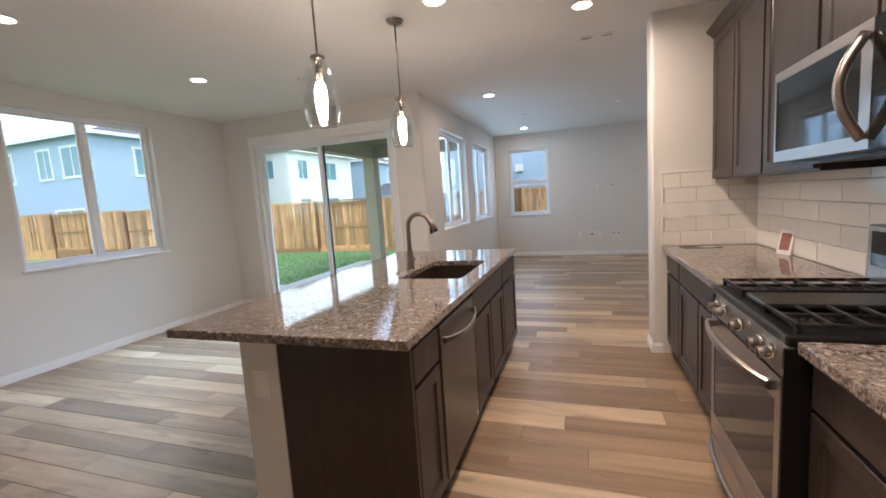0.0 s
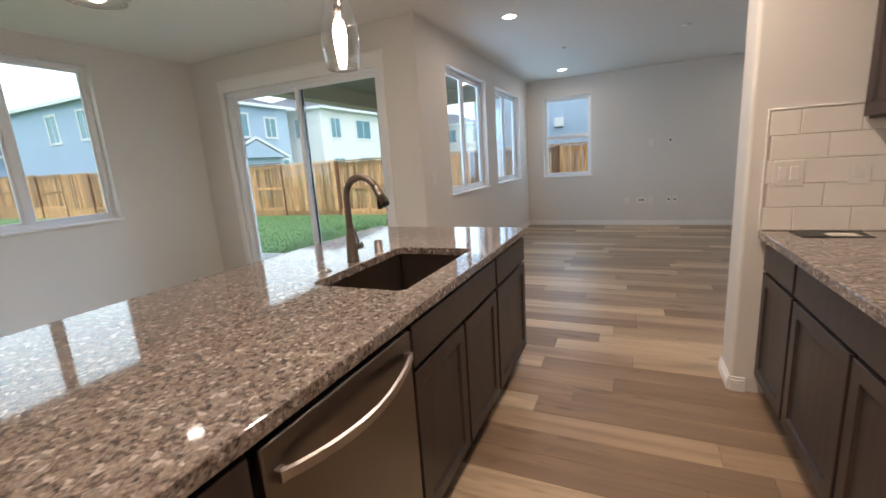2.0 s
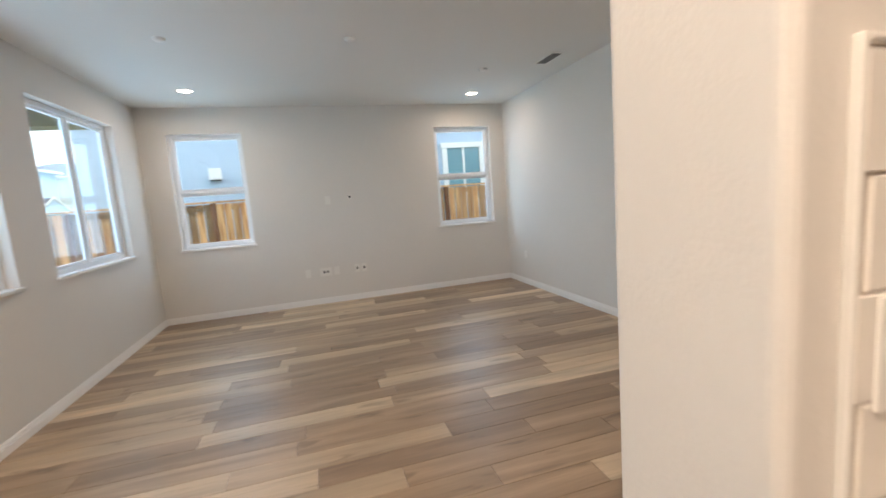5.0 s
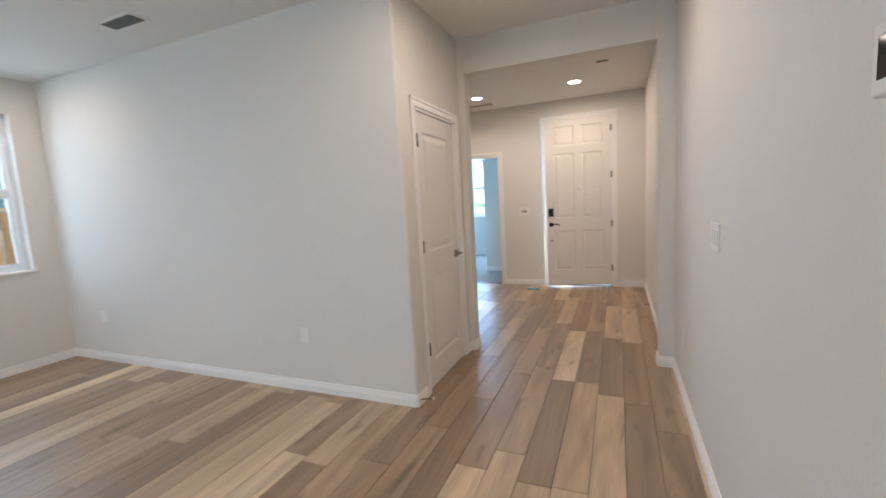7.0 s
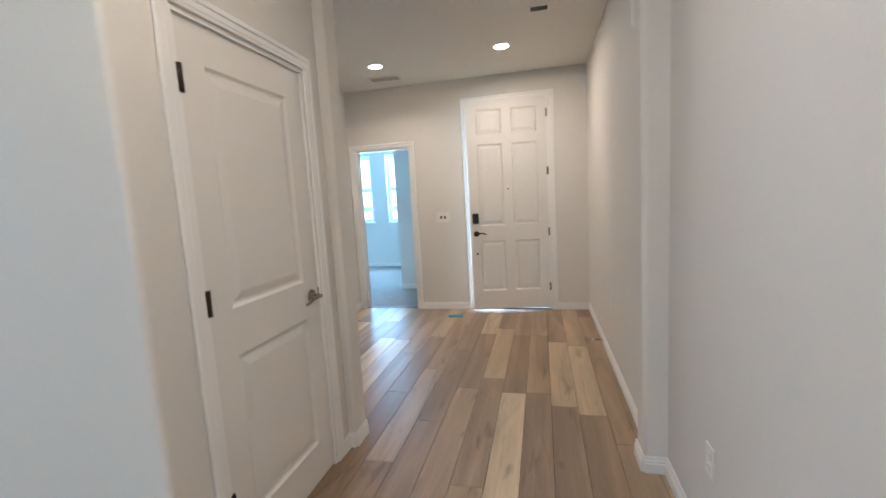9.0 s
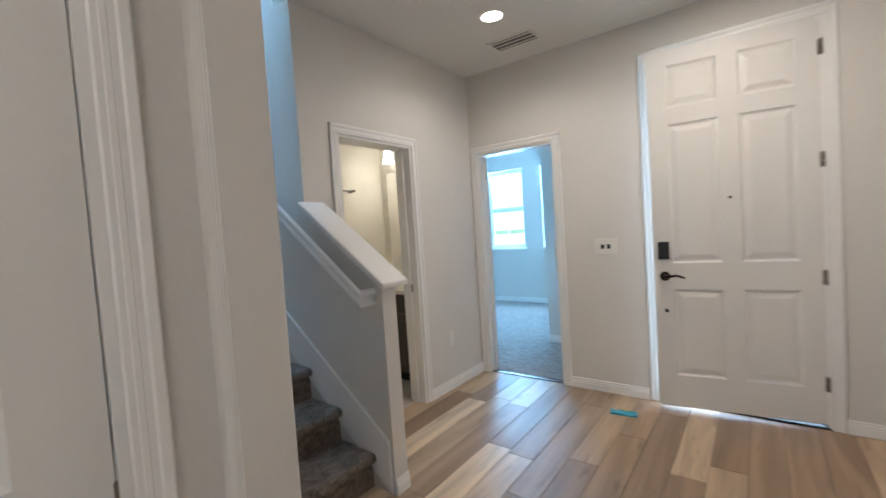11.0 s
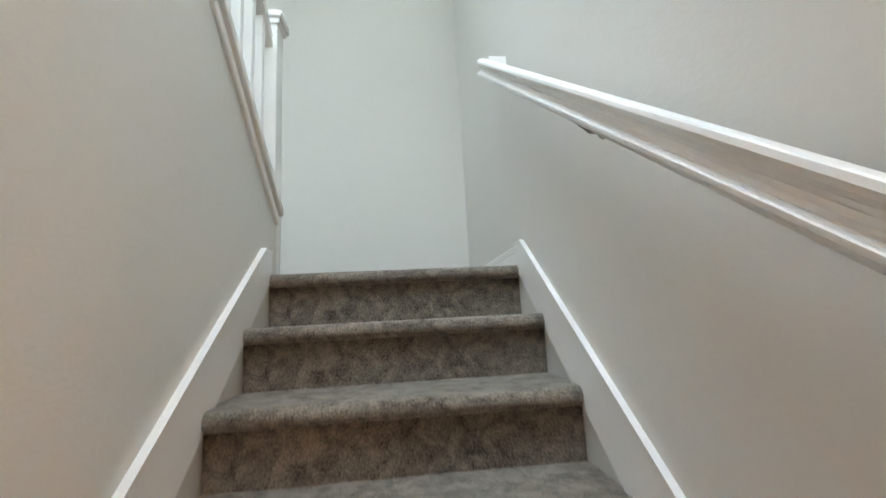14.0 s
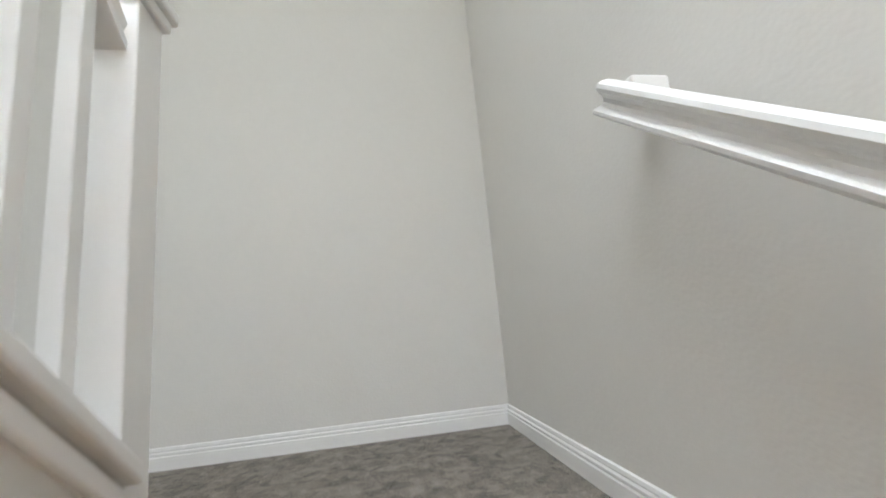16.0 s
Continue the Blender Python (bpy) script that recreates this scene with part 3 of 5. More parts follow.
def countertop(name, x0, x1, y0, y1, label, holes=()):
    bm = slab_mesh('z', 0.874, 0.914, x0, x1, y0, y1, holes=holes, round_at=[(h[a], h[b]) for h in holes for a in (0, 1) for b in (2, 3)], radius=0.035)
    es = [e for e in bm.edges if len(e.link_faces) == 2 and e.calc_face_angle(0) > 1.2 and abs(e.verts[0].co.z - e.verts[1].co.z) < 1e-5]
    bmesh.ops.bevel(bm, geom=es, offset=0.004, segments=2, affect='EDGES', profile=0.5)
    return tagged(part(name, bm, GRANITE), label, "countertop")


SINK = (-1.175, -0.745, 2.49, 3.225)
countertop("island_countertop", -1.795, -0.616, 1.34, 3.91, "polished brown speckled granite island countertop with seating overhang", holes=[SINK])
countertop("wall_countertop", 0.607, 1.262, 2.276, 3.822, "polished brown speckled granite countertop beside the range")
countertop("wall_countertop", 0.607, 1.262, -0.05, 1.502, "polished brown speckled granite countertop beside the range")

# sink
s = thing("kitchen_sink", "dark stainless undermount single-bowl sink set in granite", "sink", pose(-0.96, 2.8575, 0.874))
bm = bmesh.new()
hx, hy, dz = 0.222, 0.3745, -0.22
box(bm, -hx - 0.02, -hx, -hy, hy, dz, -0.001)
box(bm, hx, hx + 0.02, -hy, hy, dz, -0.001)
box(bm, -hx - 0.02, hx + 0.02, -hy - 0.02, -hy, dz, -0.001)
box(bm, -hx - 0.02, hx + 0.02, hy, hy + 0.02, dz, -0.001)
box(bm, -hx - 0.02, hx + 0.02, -hy - 0.02, hy + 0.02, dz - 0.012, dz)
part("bowl", bm, SINKSTEEL, s)
part("drain", lathe(bmesh.new(), [(0.0, 0.003), (0.03, 0.003), (0.045, 0.006), (0.05, 0.0005)], (0, 0, dz)), STEEL, s)

# faucet
f = thing("kitchen_faucet", "tall stainless gooseneck pull-down kitchen faucet on the island", "faucet", pose(-1.24, 2.875, 0.914))
part("base", lathe(bmesh.new(), [(0.0, 0.0), (0.031, 0.0), (0.031, 0.005), (0.0285, 0.01), (0.027, 0.06), (0.023, 0.12), (0.0165, 0.17)]), STEEL_WARM, f)
pts = [(0, 0, 0.14), (0, 0, 0.2), (0, 0, 0.30)]
pts += [(0.088 - 0.088 * math.cos(a), 0, 0.318 + 0.088 * math.sin(a)) for a in [math.pi * k / 14 for k in range(0, 13)]]
part("neck", tube(bmesh.new(), pts, 0.016, 16), STEEL_WARM, f)
e = Vector(pts[-1])
d = (Vector(pts[-1]) - Vector(pts[-2])).normalized()
sp = part("spray_head", cyl(bmesh.new(), e - d * 0.005, e + d * 0.085, 0.018, 0.0215, 18), STEEL_WARM, f)
part("spray_button", boxed(0.172, 0.196, -0.008, 0.008, 0.255, 0.31, 0.005, 2), BLACK, sp, "black rubber spray button")
part("nozzle", cyl(bmesh.new(), e + d * 0.085, e + d * 0.1, 0.019, 0.017, 16), BLACK, sp, "black rubber nozzle")
barrel = part("valve_barrel", cyl(bmesh.new(), (0, 0.015, 0.065), (0, 0.078, 0.065), 0.0165, 0.0165, 18), STEEL_WARM, f)
part("lever", tube(bmesh.new(), [(0.0, 0.06, 0.075), (-0.004, 0.055, 0.11), (-0.008, 0.045, 0.16)], [0.006, 0.005, 0.0045]), STEEL_WARM, barrel, "slim steel lever rod")
tagged(part("air_gap_cap", lathe(bmesh.new(), [(0.0, 0.062), (0.02, 0.062), (0.0235, 0.056), (0.0235, 0.0), (0.027, 0.0)], (-1.235, 3.1, 0.914)), STEEL), "short stainless air gap cap on the granite", "air gap")
tagged(part("disposal_button", lathe(bmesh.new(), [(0.0, 0.014), (0.012, 0.014), (0.014, 0.008), (0.026, 0.006), (0.028, 0.0)], (-1.25, 2.675, 0.914)), CHROME), "small round chrome disposal switch button on granite", "button")

# dishwasher
dwm = pose(-0.618, 1.695, 0, 0, 0, EAST)
dw = thing("dishwasher", "stainless steel dishwasher with a bowed bar handle", "dishwasher", dwm)
part("tub", boxed(0.006, 0.599, 0.03, 0.58, 0.1, 0.866), BLACK, dw)
part("door_panel", boxed(0.006, 0.599, 0.0, 0.03, 0.115, 0.855, 0.005, 3), STEEL_GREY, dw)
part("toe_panel", boxed(0.006, 0.599, 0.06, 0.09, 0.0, 0.112), BLACK, dw)
bm = bmesh.new()
n = 16
loop = []
for k in range(n + 1):
    u = k / n
    x = 0.035 + 0.535 * u
    y = -0.012 - 0.042 * math.sin(math.pi * u) ** 0.8
    loop.append([bm.verts.new((x, y - dy, 0.768 + h - 0.02 * math.sin(math.pi * u))) for dy, h in ((0, 0), (0.008, 0.004), (0.008, 0.026), (0, 0.03))])
for a, b in zip(loop, loop[1:]):
    for i in range(4):
        bm.faces.new((a[i], a[(i + 1) % 4], b[(i + 1) % 4], b[i]))
bm.faces.new(loop[0])
bm.faces.new(loop[-1])
box(bm, 0.03, 0.05, -0.02, 0.0, 0.77, 0.796)
box(bm, 0.555, 0.575, -0.02, 0.0, 0.77, 0.796)
part("handle", bm, STEEL, dw)
part("badge", boxed(0.55, 0.566, -0.002, 0.0, 0.155, 0.185), PLASTIC, dw, "small pale badge")

# range
rg = thing("gas_range", "stainless gas range with black grates and glass oven door", "range", pose(0.572, 2.268, 0, 0, 0, WEST))
W = 0.758
part("body", boxed(0.0, W, 0.03, 0.68, 0.03, 0.891), BLACK, rg)
part("side_panel", boxed(-0.001, 0.012, 0.004, 0.66, 0.05, 0.885), BLACK, rg)
part("side_panel", boxed(W - 0.012, W + 0.001, 0.004, 0.66, 0.05, 0.885), BLACK, rg)
cp = part("control_panel", extrude_poly(bmesh.new(), [(0.0, 0.795), (0.06, 0.795), (0.06, 0.891), (0.017, 0.891)], 'x', 0.0, W), STEEL, rg)
for kx in (0.09, 0.18, 0.38, 0.58, 0.67):
    k = part("knob", cyl(bmesh.new(), (kx, 0.012, 0.85), (kx, -0.006, 0.846), 0.024, 0.024, 20), CHROME, cp)
    part("grip", cyl(bmesh.new(), (kx, -0.006, 0.846), (kx, -0.034, 0.840), 0.0185, 0.0165, 20), STEEL, k)
    part("blade", boxed(kx - 0.004, kx + 0.004, -0.04, -0.006, 0.822, 0.861, 0.002, 1), STEEL, k)
od = part("oven_door", slab_mesh('y', 0.0, 0.035, 0.006, W - 0.006, 0.20, 0.785, holes=[(0.045, W - 0.045, 0.3, 0.70)]), STEEL, rg)
part("oven_window", boxed(0.045, W - 0.045, 0.003, 0.03, 0.30, 0.70), BLACKGLASS, od, "dark oven glass")
part("badge", lathe(bmesh.new(), [(0.0, -0.002), (0.015, -0.002), (0.016, 0.0)], (0.6, 0.0, 0.25), 20, 'Y'), PLASTIC, od, "round pale badge")
bm = bmesh.new()
loop = []
for k in range(21):
    u = k / 20
    x = 0.03 + (W - 0.06) * u
    y = -0.018 - 0.045 * math.sin(math.pi * u) ** 0.7
    loop.append([bm.verts.new((x, y - dy, 0.735 + h)) for dy, h in ((0, 0), (0.012, 0.006), (0.012, 0.03), (0, 0.036))])
for a, b in zip(loop, loop[1:]):
    for i in range(4):
        bm.faces.new((a[i], a[(i + 1) % 4], b[(i + 1) % 4], b[i]))
bm.faces.new(loop[0])
bm.faces.new(loop[-1])
box(bm, 0.03, 0.055, -0.025, 0.0, 0.737, 0.768)
box(bm, W - 0.055, W - 0.03, -0.025, 0.0, 0.737, 0.768)
part("oven_handle", bm, STEEL, od)
dr = part("warming_drawer", boxed(0.006, W - 0.006, 0.0, 0.035, 0.04, 0.19, 0.004, 2), STEEL, rg)
bm = bmesh.new()
tube(bm, [(0.04 + (W - 0.08) * k / 14, -0.012 - 0.03 * math.sin(math.pi * k / 14), 0.155) for k in range(15)], 0.011, 10)
part("drawer_handle", bm, STEEL, dr)
ck = part("cooktop", boxed(-0.002, W + 0.002, 0.008, 0.62, 0.892, 0.928, 0.008, 3), BLACK, rg, "black enamel cooktop")
for bx, by, r in ((0.16, 0.16, 0.045), (0.16, 0.46, 0.036), (0.6, 0.16, 0.045), (0.6, 0.46, 0.036)):
    bn = part("burner", lathe(bmesh.new(), [(0.0, 0.022), (r * 0.75, 0.022), (r, 0.014), (r * 1.1, 0.0)], (bx, by, 0.928), 20), IRON, ck)
for gx0, gx1 in ((0.02, 0.27), (0.49, 0.74)):
    bm = bmesh.new()
    z0, z1 = 0.947, 0.961
    for x in (gx0, (gx0 + gx1) / 2 - 0.006, gx1 - 0.012):
        box(bm, x, x + 0.012, 0.04, 0.6, z0, z1, 0.002, 1)
    for y in (0.04, 0.13, 0.22, 0.31, 0.40, 0.49, 0.588):
        box(bm, gx0, gx1, y, y + 0.01, z0 + 0.002, z1 + 0.002, 0.002, 1)
    for x in (gx0, gx1 - 0.014):
        for y in (0.04, 0.31, 0.586):
            box(bm, x, x + 0.014, y, y + 0.014, 0.927, z0 + 0.004)
    part("grate", bm, IRON, ck, "black cast iron grate")
part("griddle_plate", boxed(0.285, 0.475, 0.05, 0.58, 0.935, 0.956, 0.006, 2), STEEL_DARK, ck, "flat grey centre griddle plate")
bg = part("backguard", boxed(0.0, W, 0.575, 0.665, 0.928, 1.19, 0.012, 3), STEEL, rg)
part("display", boxed(0.04, W - 0.04, 0.571, 0.577, 1.02, 1.165), BLACKGLASS, bg, "black glass control display")

# microwave
mw = thing("microwave", "stainless over-range microwave with dark glass and bowed handle", "microwave", pose(0.805, 2.268, 1.475, 0, 0, WEST))
part("body", boxed(0.0, W, 0.03, 0.46, 0.0, 0.38), STEEL_DARK, mw)
md = part("door", slab_mesh('y', 0.0, 0.032, 0.0, 0.66, 0.004, 0.377, holes=[(0.014, 0.605, 0.048, 0.34)]), STEEL, mw)
part("window", boxed(0.014, 0.605, 0.004, 0.03, 0.048, 0.34), BLACKGLASS, md, "dark glass window")
part("control_panel", boxed(0.662, W, 0.0, 0.032, 0.004, 0.377, 0.002, 1), BLACKGLASS, mw, "black glass keypad")
bm = bmesh.new()
tube(bm, [(0.64, -0.008 - 0.06 * math.sin(math.pi * k / 16), 0.035 + 0.305 * k / 16) for k in range(17)], 0.0155, 12)
part("handle", bm, STEEL, md, "bowed steel handle")
part("vent_grille", boxed(0.04, W - 0.04, 0.05, 0.4, -0.016, 0.0), BLACK, mw, "black underside vent")

# wall cabinets


def wall_cabinet(width, doors, m, z0, z1, label, crown=True):
    c = thing("wall_cabinet", label, "cabinet", m, "dark wall cabinets")
    part("body", boxed(0.0, width, 0.022, 0.313, z0, z1), CABINET, c)
    w = width / doors
    for i in range(doors):
        part("door", shaker(bmesh.new(), i * w + 0.010, (i + 1) * w - 0.010, z0 + 0.012, z1 - 0.014), CABINET, c)
    if crown:
        part("crown", extrude_poly(bmesh.new(), [(0.02, z1 - 0.02), (0.313, z1 - 0.02), (0.313, z1 + 0.05), (-0.045, z1 + 0.05), (-0.045, z1 + 0.035), (-0.02, z1 + 0.012), (-0.004, z1 - 0.008)], 'x', 0.0, width), CABINET, c)
    return c


UX = 0.957
wall_cabinet(0.97, 2, pose(UX, 3.822, 0, 0, 0, WEST), 1.43, 2.49, "dark espresso shaker wall cabinet with two doors")
wall_cabinet(0.572, 1, pose(UX, 2.848, 0, 0, 0, WEST), 1.43, 2.49, "dark espresso shaker wall cabinet with one door")
wall_cabinet(0.762, 2, pose(UX, 2.27, 0, 0, 0, WEST), 1.858, 2.49, "short dark espresso wall cabinet above the microwave")
wall_cabinet(0.75, 2, pose(UX, 1.502, 0, 0, 0, WEST), 1.43, 2.49, "dark espresso shaker wall cabinet with two doors")

# pendants


def pendant(x, y):
    p = thing("pendant_light", "clear glass pendant with a glowing bulb on a nickel rod", "pendant light", pose(x, y, CEIL), "pendants over the island")
    part("canopy", lathe(bmesh.new(), [(0.0, -0.028), (0.02, -0.028), (0.05, -0.022), (0.063, -0.006), (0.064, 0.0)]), NICKEL, p)
    part("rod", cyl(bmesh.new(), (0, 0, -0.56), (0, 0, -0.02), 0.0055, n=12), NICKEL, p)
    part("collar", lathe(bmesh.new(), [(0.0, -0.545), (0.012, -0.548), (0.036, -0.56), (0.038, -0.572), (0.02, -0.58), (0.018, -0.60), (0.0, -0.60)]), NICKEL, p)
    prof = [(0.034, -0.572), (0.042, -0.598), (0.066, -0.65), (0.084, -0.71), (0.0915, -0.775), (0.0905, -0.83), (0.082, -0.885), (0.071, -0.915)]
    sh = part("glass_shade", lathe(bmesh.new(), prof + [(0.0685, -0.915)] + [(r - 0.0025, h) for r, h in prof[::-1]], n=36), GLASS_SHADE, p, "clear blown glass shade")
    sh.visible_shadow = False
    part("socket", lathe(bmesh.new(), [(0.0, -0.60), (0.015, -0.60), (0.018, -0.64), (0.018, -0.69), (0.0, -0.69)]), NICKEL, p)
    b = part("bulb", lathe(bmesh.new(), [(0.013, -0.69), (0.022, -0.70), (0.030, -0.73), (0.031, -0.76), (0.027, -0.82), (0.020, -0.88), (0.008, -0.903), (0.0, -0.904)], n=20), BULB_GLOW, p, "glowing frosted bulb")
    b.visible_shadow = False
    data = bpy.data.lights.new("pendant_lamp", 'POINT')
    data.energy, data.color, data.shadow_soft_size = PENDANT_W, WARM, 0.03
    lo = new("pendant_lamp", data)
    lo.location = (x, y, CEIL - 0.79)


pendant(-1.285, 1.97)
pendant(-1.29, 3.03)


def downlight(x, y, watts=None, beam=168):
    p = thing("recessed_light", "round white recessed ceiling light, switched on", "ceiling light", pose(x, y, CEIL), "recessed ceiling lights")
    part("trim_ring", lathe(bmesh.new(), [(0.066, -0.001), (0.066, -0.005), (0.088, -0.005), (0.093, 0.0)], n=32), PLASTIC, p)
    part("lens", lathe(bmesh.new(), [(0.0, -0.0035), (0.067, -0.0035)], n=32), LAMP_GLOW, p, "glowing round lens")
    area_lamp("downlight", look((x, y, CEIL - 0.008), (x, y, 0)), 0.13, 0.13, watts or DOWN_W, WARM, 'DISK', beam)


# last three unseen: one mirrors the layout, two added to brighten kitchen and hall
for x, y, share in ((0.027, 3.425, 2.8), (-0.925, 2.877, 0.7), (-3.508, 1.838, 0.06), (-3.594, 3.38, 0.06), (-1.158, 5.727, 0.65), (-1.11, 8.9, 0.65), (2.307, 9.084, 0.6), (2.3, 5.6, 0.4), (0.03, 1.1, 4.5), (3.0, 4.95, 0.85)):
    downlight(x, y, DOWN_W * share)
for x, y, share, beam in ((6.229, 4.957, 1.35, 176), (6.313, 6.241, 0.66, 145)):
    downlight(x, y, FOYER_W * share, beam)


# plates, vents and sensors
def plate(pos, normal, w, h, label, kind="rocker", gangs=1, category="switch"):
    turn = {'-y': 0, '-x': -90, '+x': 90, '+y': 180}[normal]
    p = thing("wall_plate", label, category, pose(*pos, 0, 0, turn))
    part("cover", boxed(-w / 2, w / 2, -0.006, 0.0, -h / 2, h / 2, 0.002, 2), PLASTIC, p)
    for g in range(gangs):
        cx = (g - (gangs - 1) / 2) * 0.046
        if kind == "rocker":
            part("rocker", boxed(cx - 0.016, cx + 0.016, -0.010, -0.005, -0.033, 0.033, 0.0015, 1), PLASTIC, p)
        elif kind == "outlet":
            for dz in (-0.02, 0.02):
                part("socket", boxed(cx - 0.015, cx + 0.015, -0.0085, -0.005, dz - 0.013, dz + 0.013, 0.003, 2), PLASTIC, p)
        elif kind == "dark":
            part("opening", boxed(cx - 0.013, cx + 0.013, -0.0075, -0.005, -0.016, 0.016), BLACK, p, "dark open port")
    return p


plate((0.705, 3.822, 1.2), '-y', 0.122, 0.122, "white double switch plate on the tiled wall", gangs=2)
plate((0.973, 3.822, 1.2), '-y', 0.075, 0.122, "white outlet plate on the tiled wall", "outlet", category="outlet")
plate((-1.322, 1.367, 0.68), '-y', 0.075, 0.118, "white outlet plate on the island end wall", "outlet", category="outlet")
plate((XW, 5.258, 1.2), '+x', 0.115, 0.118, "white double switch plate beside the patio window", gangs=2)
for x, z, k in ((-0.083, 0.456, "outlet"), (0.311, 0.457, "outlet"), (0.60, 0.46, "dark"), (0.70, 0.46, "dark"), (0.288, 1.464, "rocker")):
    plate((x, YN, z), '-y', 0.072, 0.116, "small white wall plate low on the living room wall" if z < 1 else "small white blank plate on the living room wall", k, category="outlet")
plate((0.16, YN, 0.456), '-y', 0.16, 0.116, "wide white media plate with dark ports", "dark", 2, "outlet")
plate((0.59, YN, 1.49), '-y', 0.05, 0.06, "small dark cable stub on the wall", "dark", 1, "outlet")
plate((XE, 6.665, 0.44), '-x', 0.072, 0.116, "white outlet plate on the plain wall", "outlet", category="outlet")
plate((XE, 9.15, 0.449), '-x', 0.072, 0.116, "white outlet plate on the plain wall", "outlet", category="outlet")
plate((2.74, 4.08, 1.165), '+y', 0.165, 0.12, "white triple switch plate in the hallway", "rocker", 3)
plate((3.65, 4.08, 0.406), '+y', 0.072, 0.116, "white outlet plate low on the hallway wall", "outlet", category="outlet")
plate((FRONT, 5.814, 1.15), '-x', 0.165, 0.12, "white triple switch plate with two dark toggles", "dark", 2)
plate((5.53, 4.12, 0.5), '+y', 0.072, 0.116, "white outlet plate low on the foyer wall", "outlet", category="outlet")
plate((6.643, 7.0, 0.43), '-y', 0.072, 0.116, "white outlet plate low on the wall", "outlet", category="outlet")
plate((4.316, 5.80, 1.15), '+x', 0.075, 0.122, "white switch plate at the foot of the stairs", "rocker")
th = thing("thermostat", "white thermostat with a dark screen on the hallway wall", "thermostat", pose(1.43, 4.08, 1.56, 0, 0, 180))
part("case", boxed(-0.065, 0.065, -0.028, 0.0, -0.055, 0.055, 0.006, 3), PLASTIC, th)
part("screen", boxed(-0.045, 0.045, -0.0295, -0.027, -0.03, 0.035), BLACKGLASS, th, "dark screen")
ch = thing("door_chime", "white rectangular door chime high on the foyer wall", "door chime", pose(4.47, 4.12, 2.28, 0, 0, 180))
part("cover", boxed(-0.06, 0.06, -0.05, 0.0, -0.09, 0.09, 0.008, 3), PLASTIC, ch)


def vent(x, y, w, d, label, slats=5, turn=0, dark=False):
    v = thing("ceiling_vent", label, "vent", pose(x, y, CEIL, 0, 0, turn))
    # flat sheet coloured as the shade in the duct behind the slats
    part("duct_shade", boxed(-w / 2 + 0.015, w / 2 - 0.015, -d / 2 + 0.015, d / 2 - 0.015, -0.003, -0.001), BLACK if dark else VENT_SHADE, v)
    part("frame", slab_mesh('z', -0.007, 0.0, -w / 2, w / 2, -d / 2, d / 2, holes=[(-w / 2 + 0.018, w / 2 - 0.018, -d / 2 + 0.018, d / 2 - 0.018)]), PLASTIC, v)
    for k in range(slats):
        xx = -w / 2 + 0.018 + (w - 0.036) * (k + 0.5) / slats
        part("slat", boxed(xx - 0.005, xx + 0.005, -d / 2 + 0.018, d / 2 - 0.018, -0.007, -0.003), STEEL_DARK if dark else PLASTIC, v)
    return v


vent(2.632, 7.64, 0.15, 0.36, "dark-louvred ceiling air vent in the living room", 8, 0, True)
vent(6.76, 6.31, 0.2, 0.36, "white louvred ceiling air vent in the foyer", 3, 0)
vent(5.52, 4.614, 0.12, 0.16, "small square dark ceiling grille in the foyer", 3, 0, True)
vent(0.06, 4.155, 0.13, 0.1, "small louvred ceiling vent", 4, 0)
vent(0.235, 4.15, 0.13, 0.1, "small louvred ceiling vent", 4, 0)
for x, y in ((-0.886, 7.382), (0.54, 7.265), (-2.738, 3.868), (2.045, 8.03)):
    sd = thing("smoke_detector", "small white round ceiling sensor", "smoke detector", pose(x, y, CEIL))
    part("cover", lathe(bmesh.new(), [(0.0, -0.02), (0.03, -0.02), (0.042, -0.012), (0.045, 0.0)], n=24), PLASTIC, sd)

# loose things on the counter
ph = thing("photo_card", "small white-bordered printed card leaning on the backsplash", "card", pose(1.215, 3.25, 0.9145, -12, 0, WEST + 18))
part("card", boxed(-0.055, 0.055, 0.0, 0.012, 0.0, 0.16), PLASTIC, ph)
part("print", boxed(-0.04, 0.04, -0.001, 0.0, 0.03, 0.14), PHOTO, ph, "reddish printed picture")
br = thing("brochure", "dark printed brochure lying on the granite countertop", "brochure", pose(0.86, 3.72, 0.9145, 0, 0, 4))
part("sheet", boxed(-0.13, 0.13, -0.075, 0.075, 0.0, 0.003), BLACK, br)
part("picture", boxed(-0.02, 0.09, -0.06, 0.02, 0.003, 0.0036), VANITY_TOP, br, "pale printed panel")

# ---- windows and doors ----


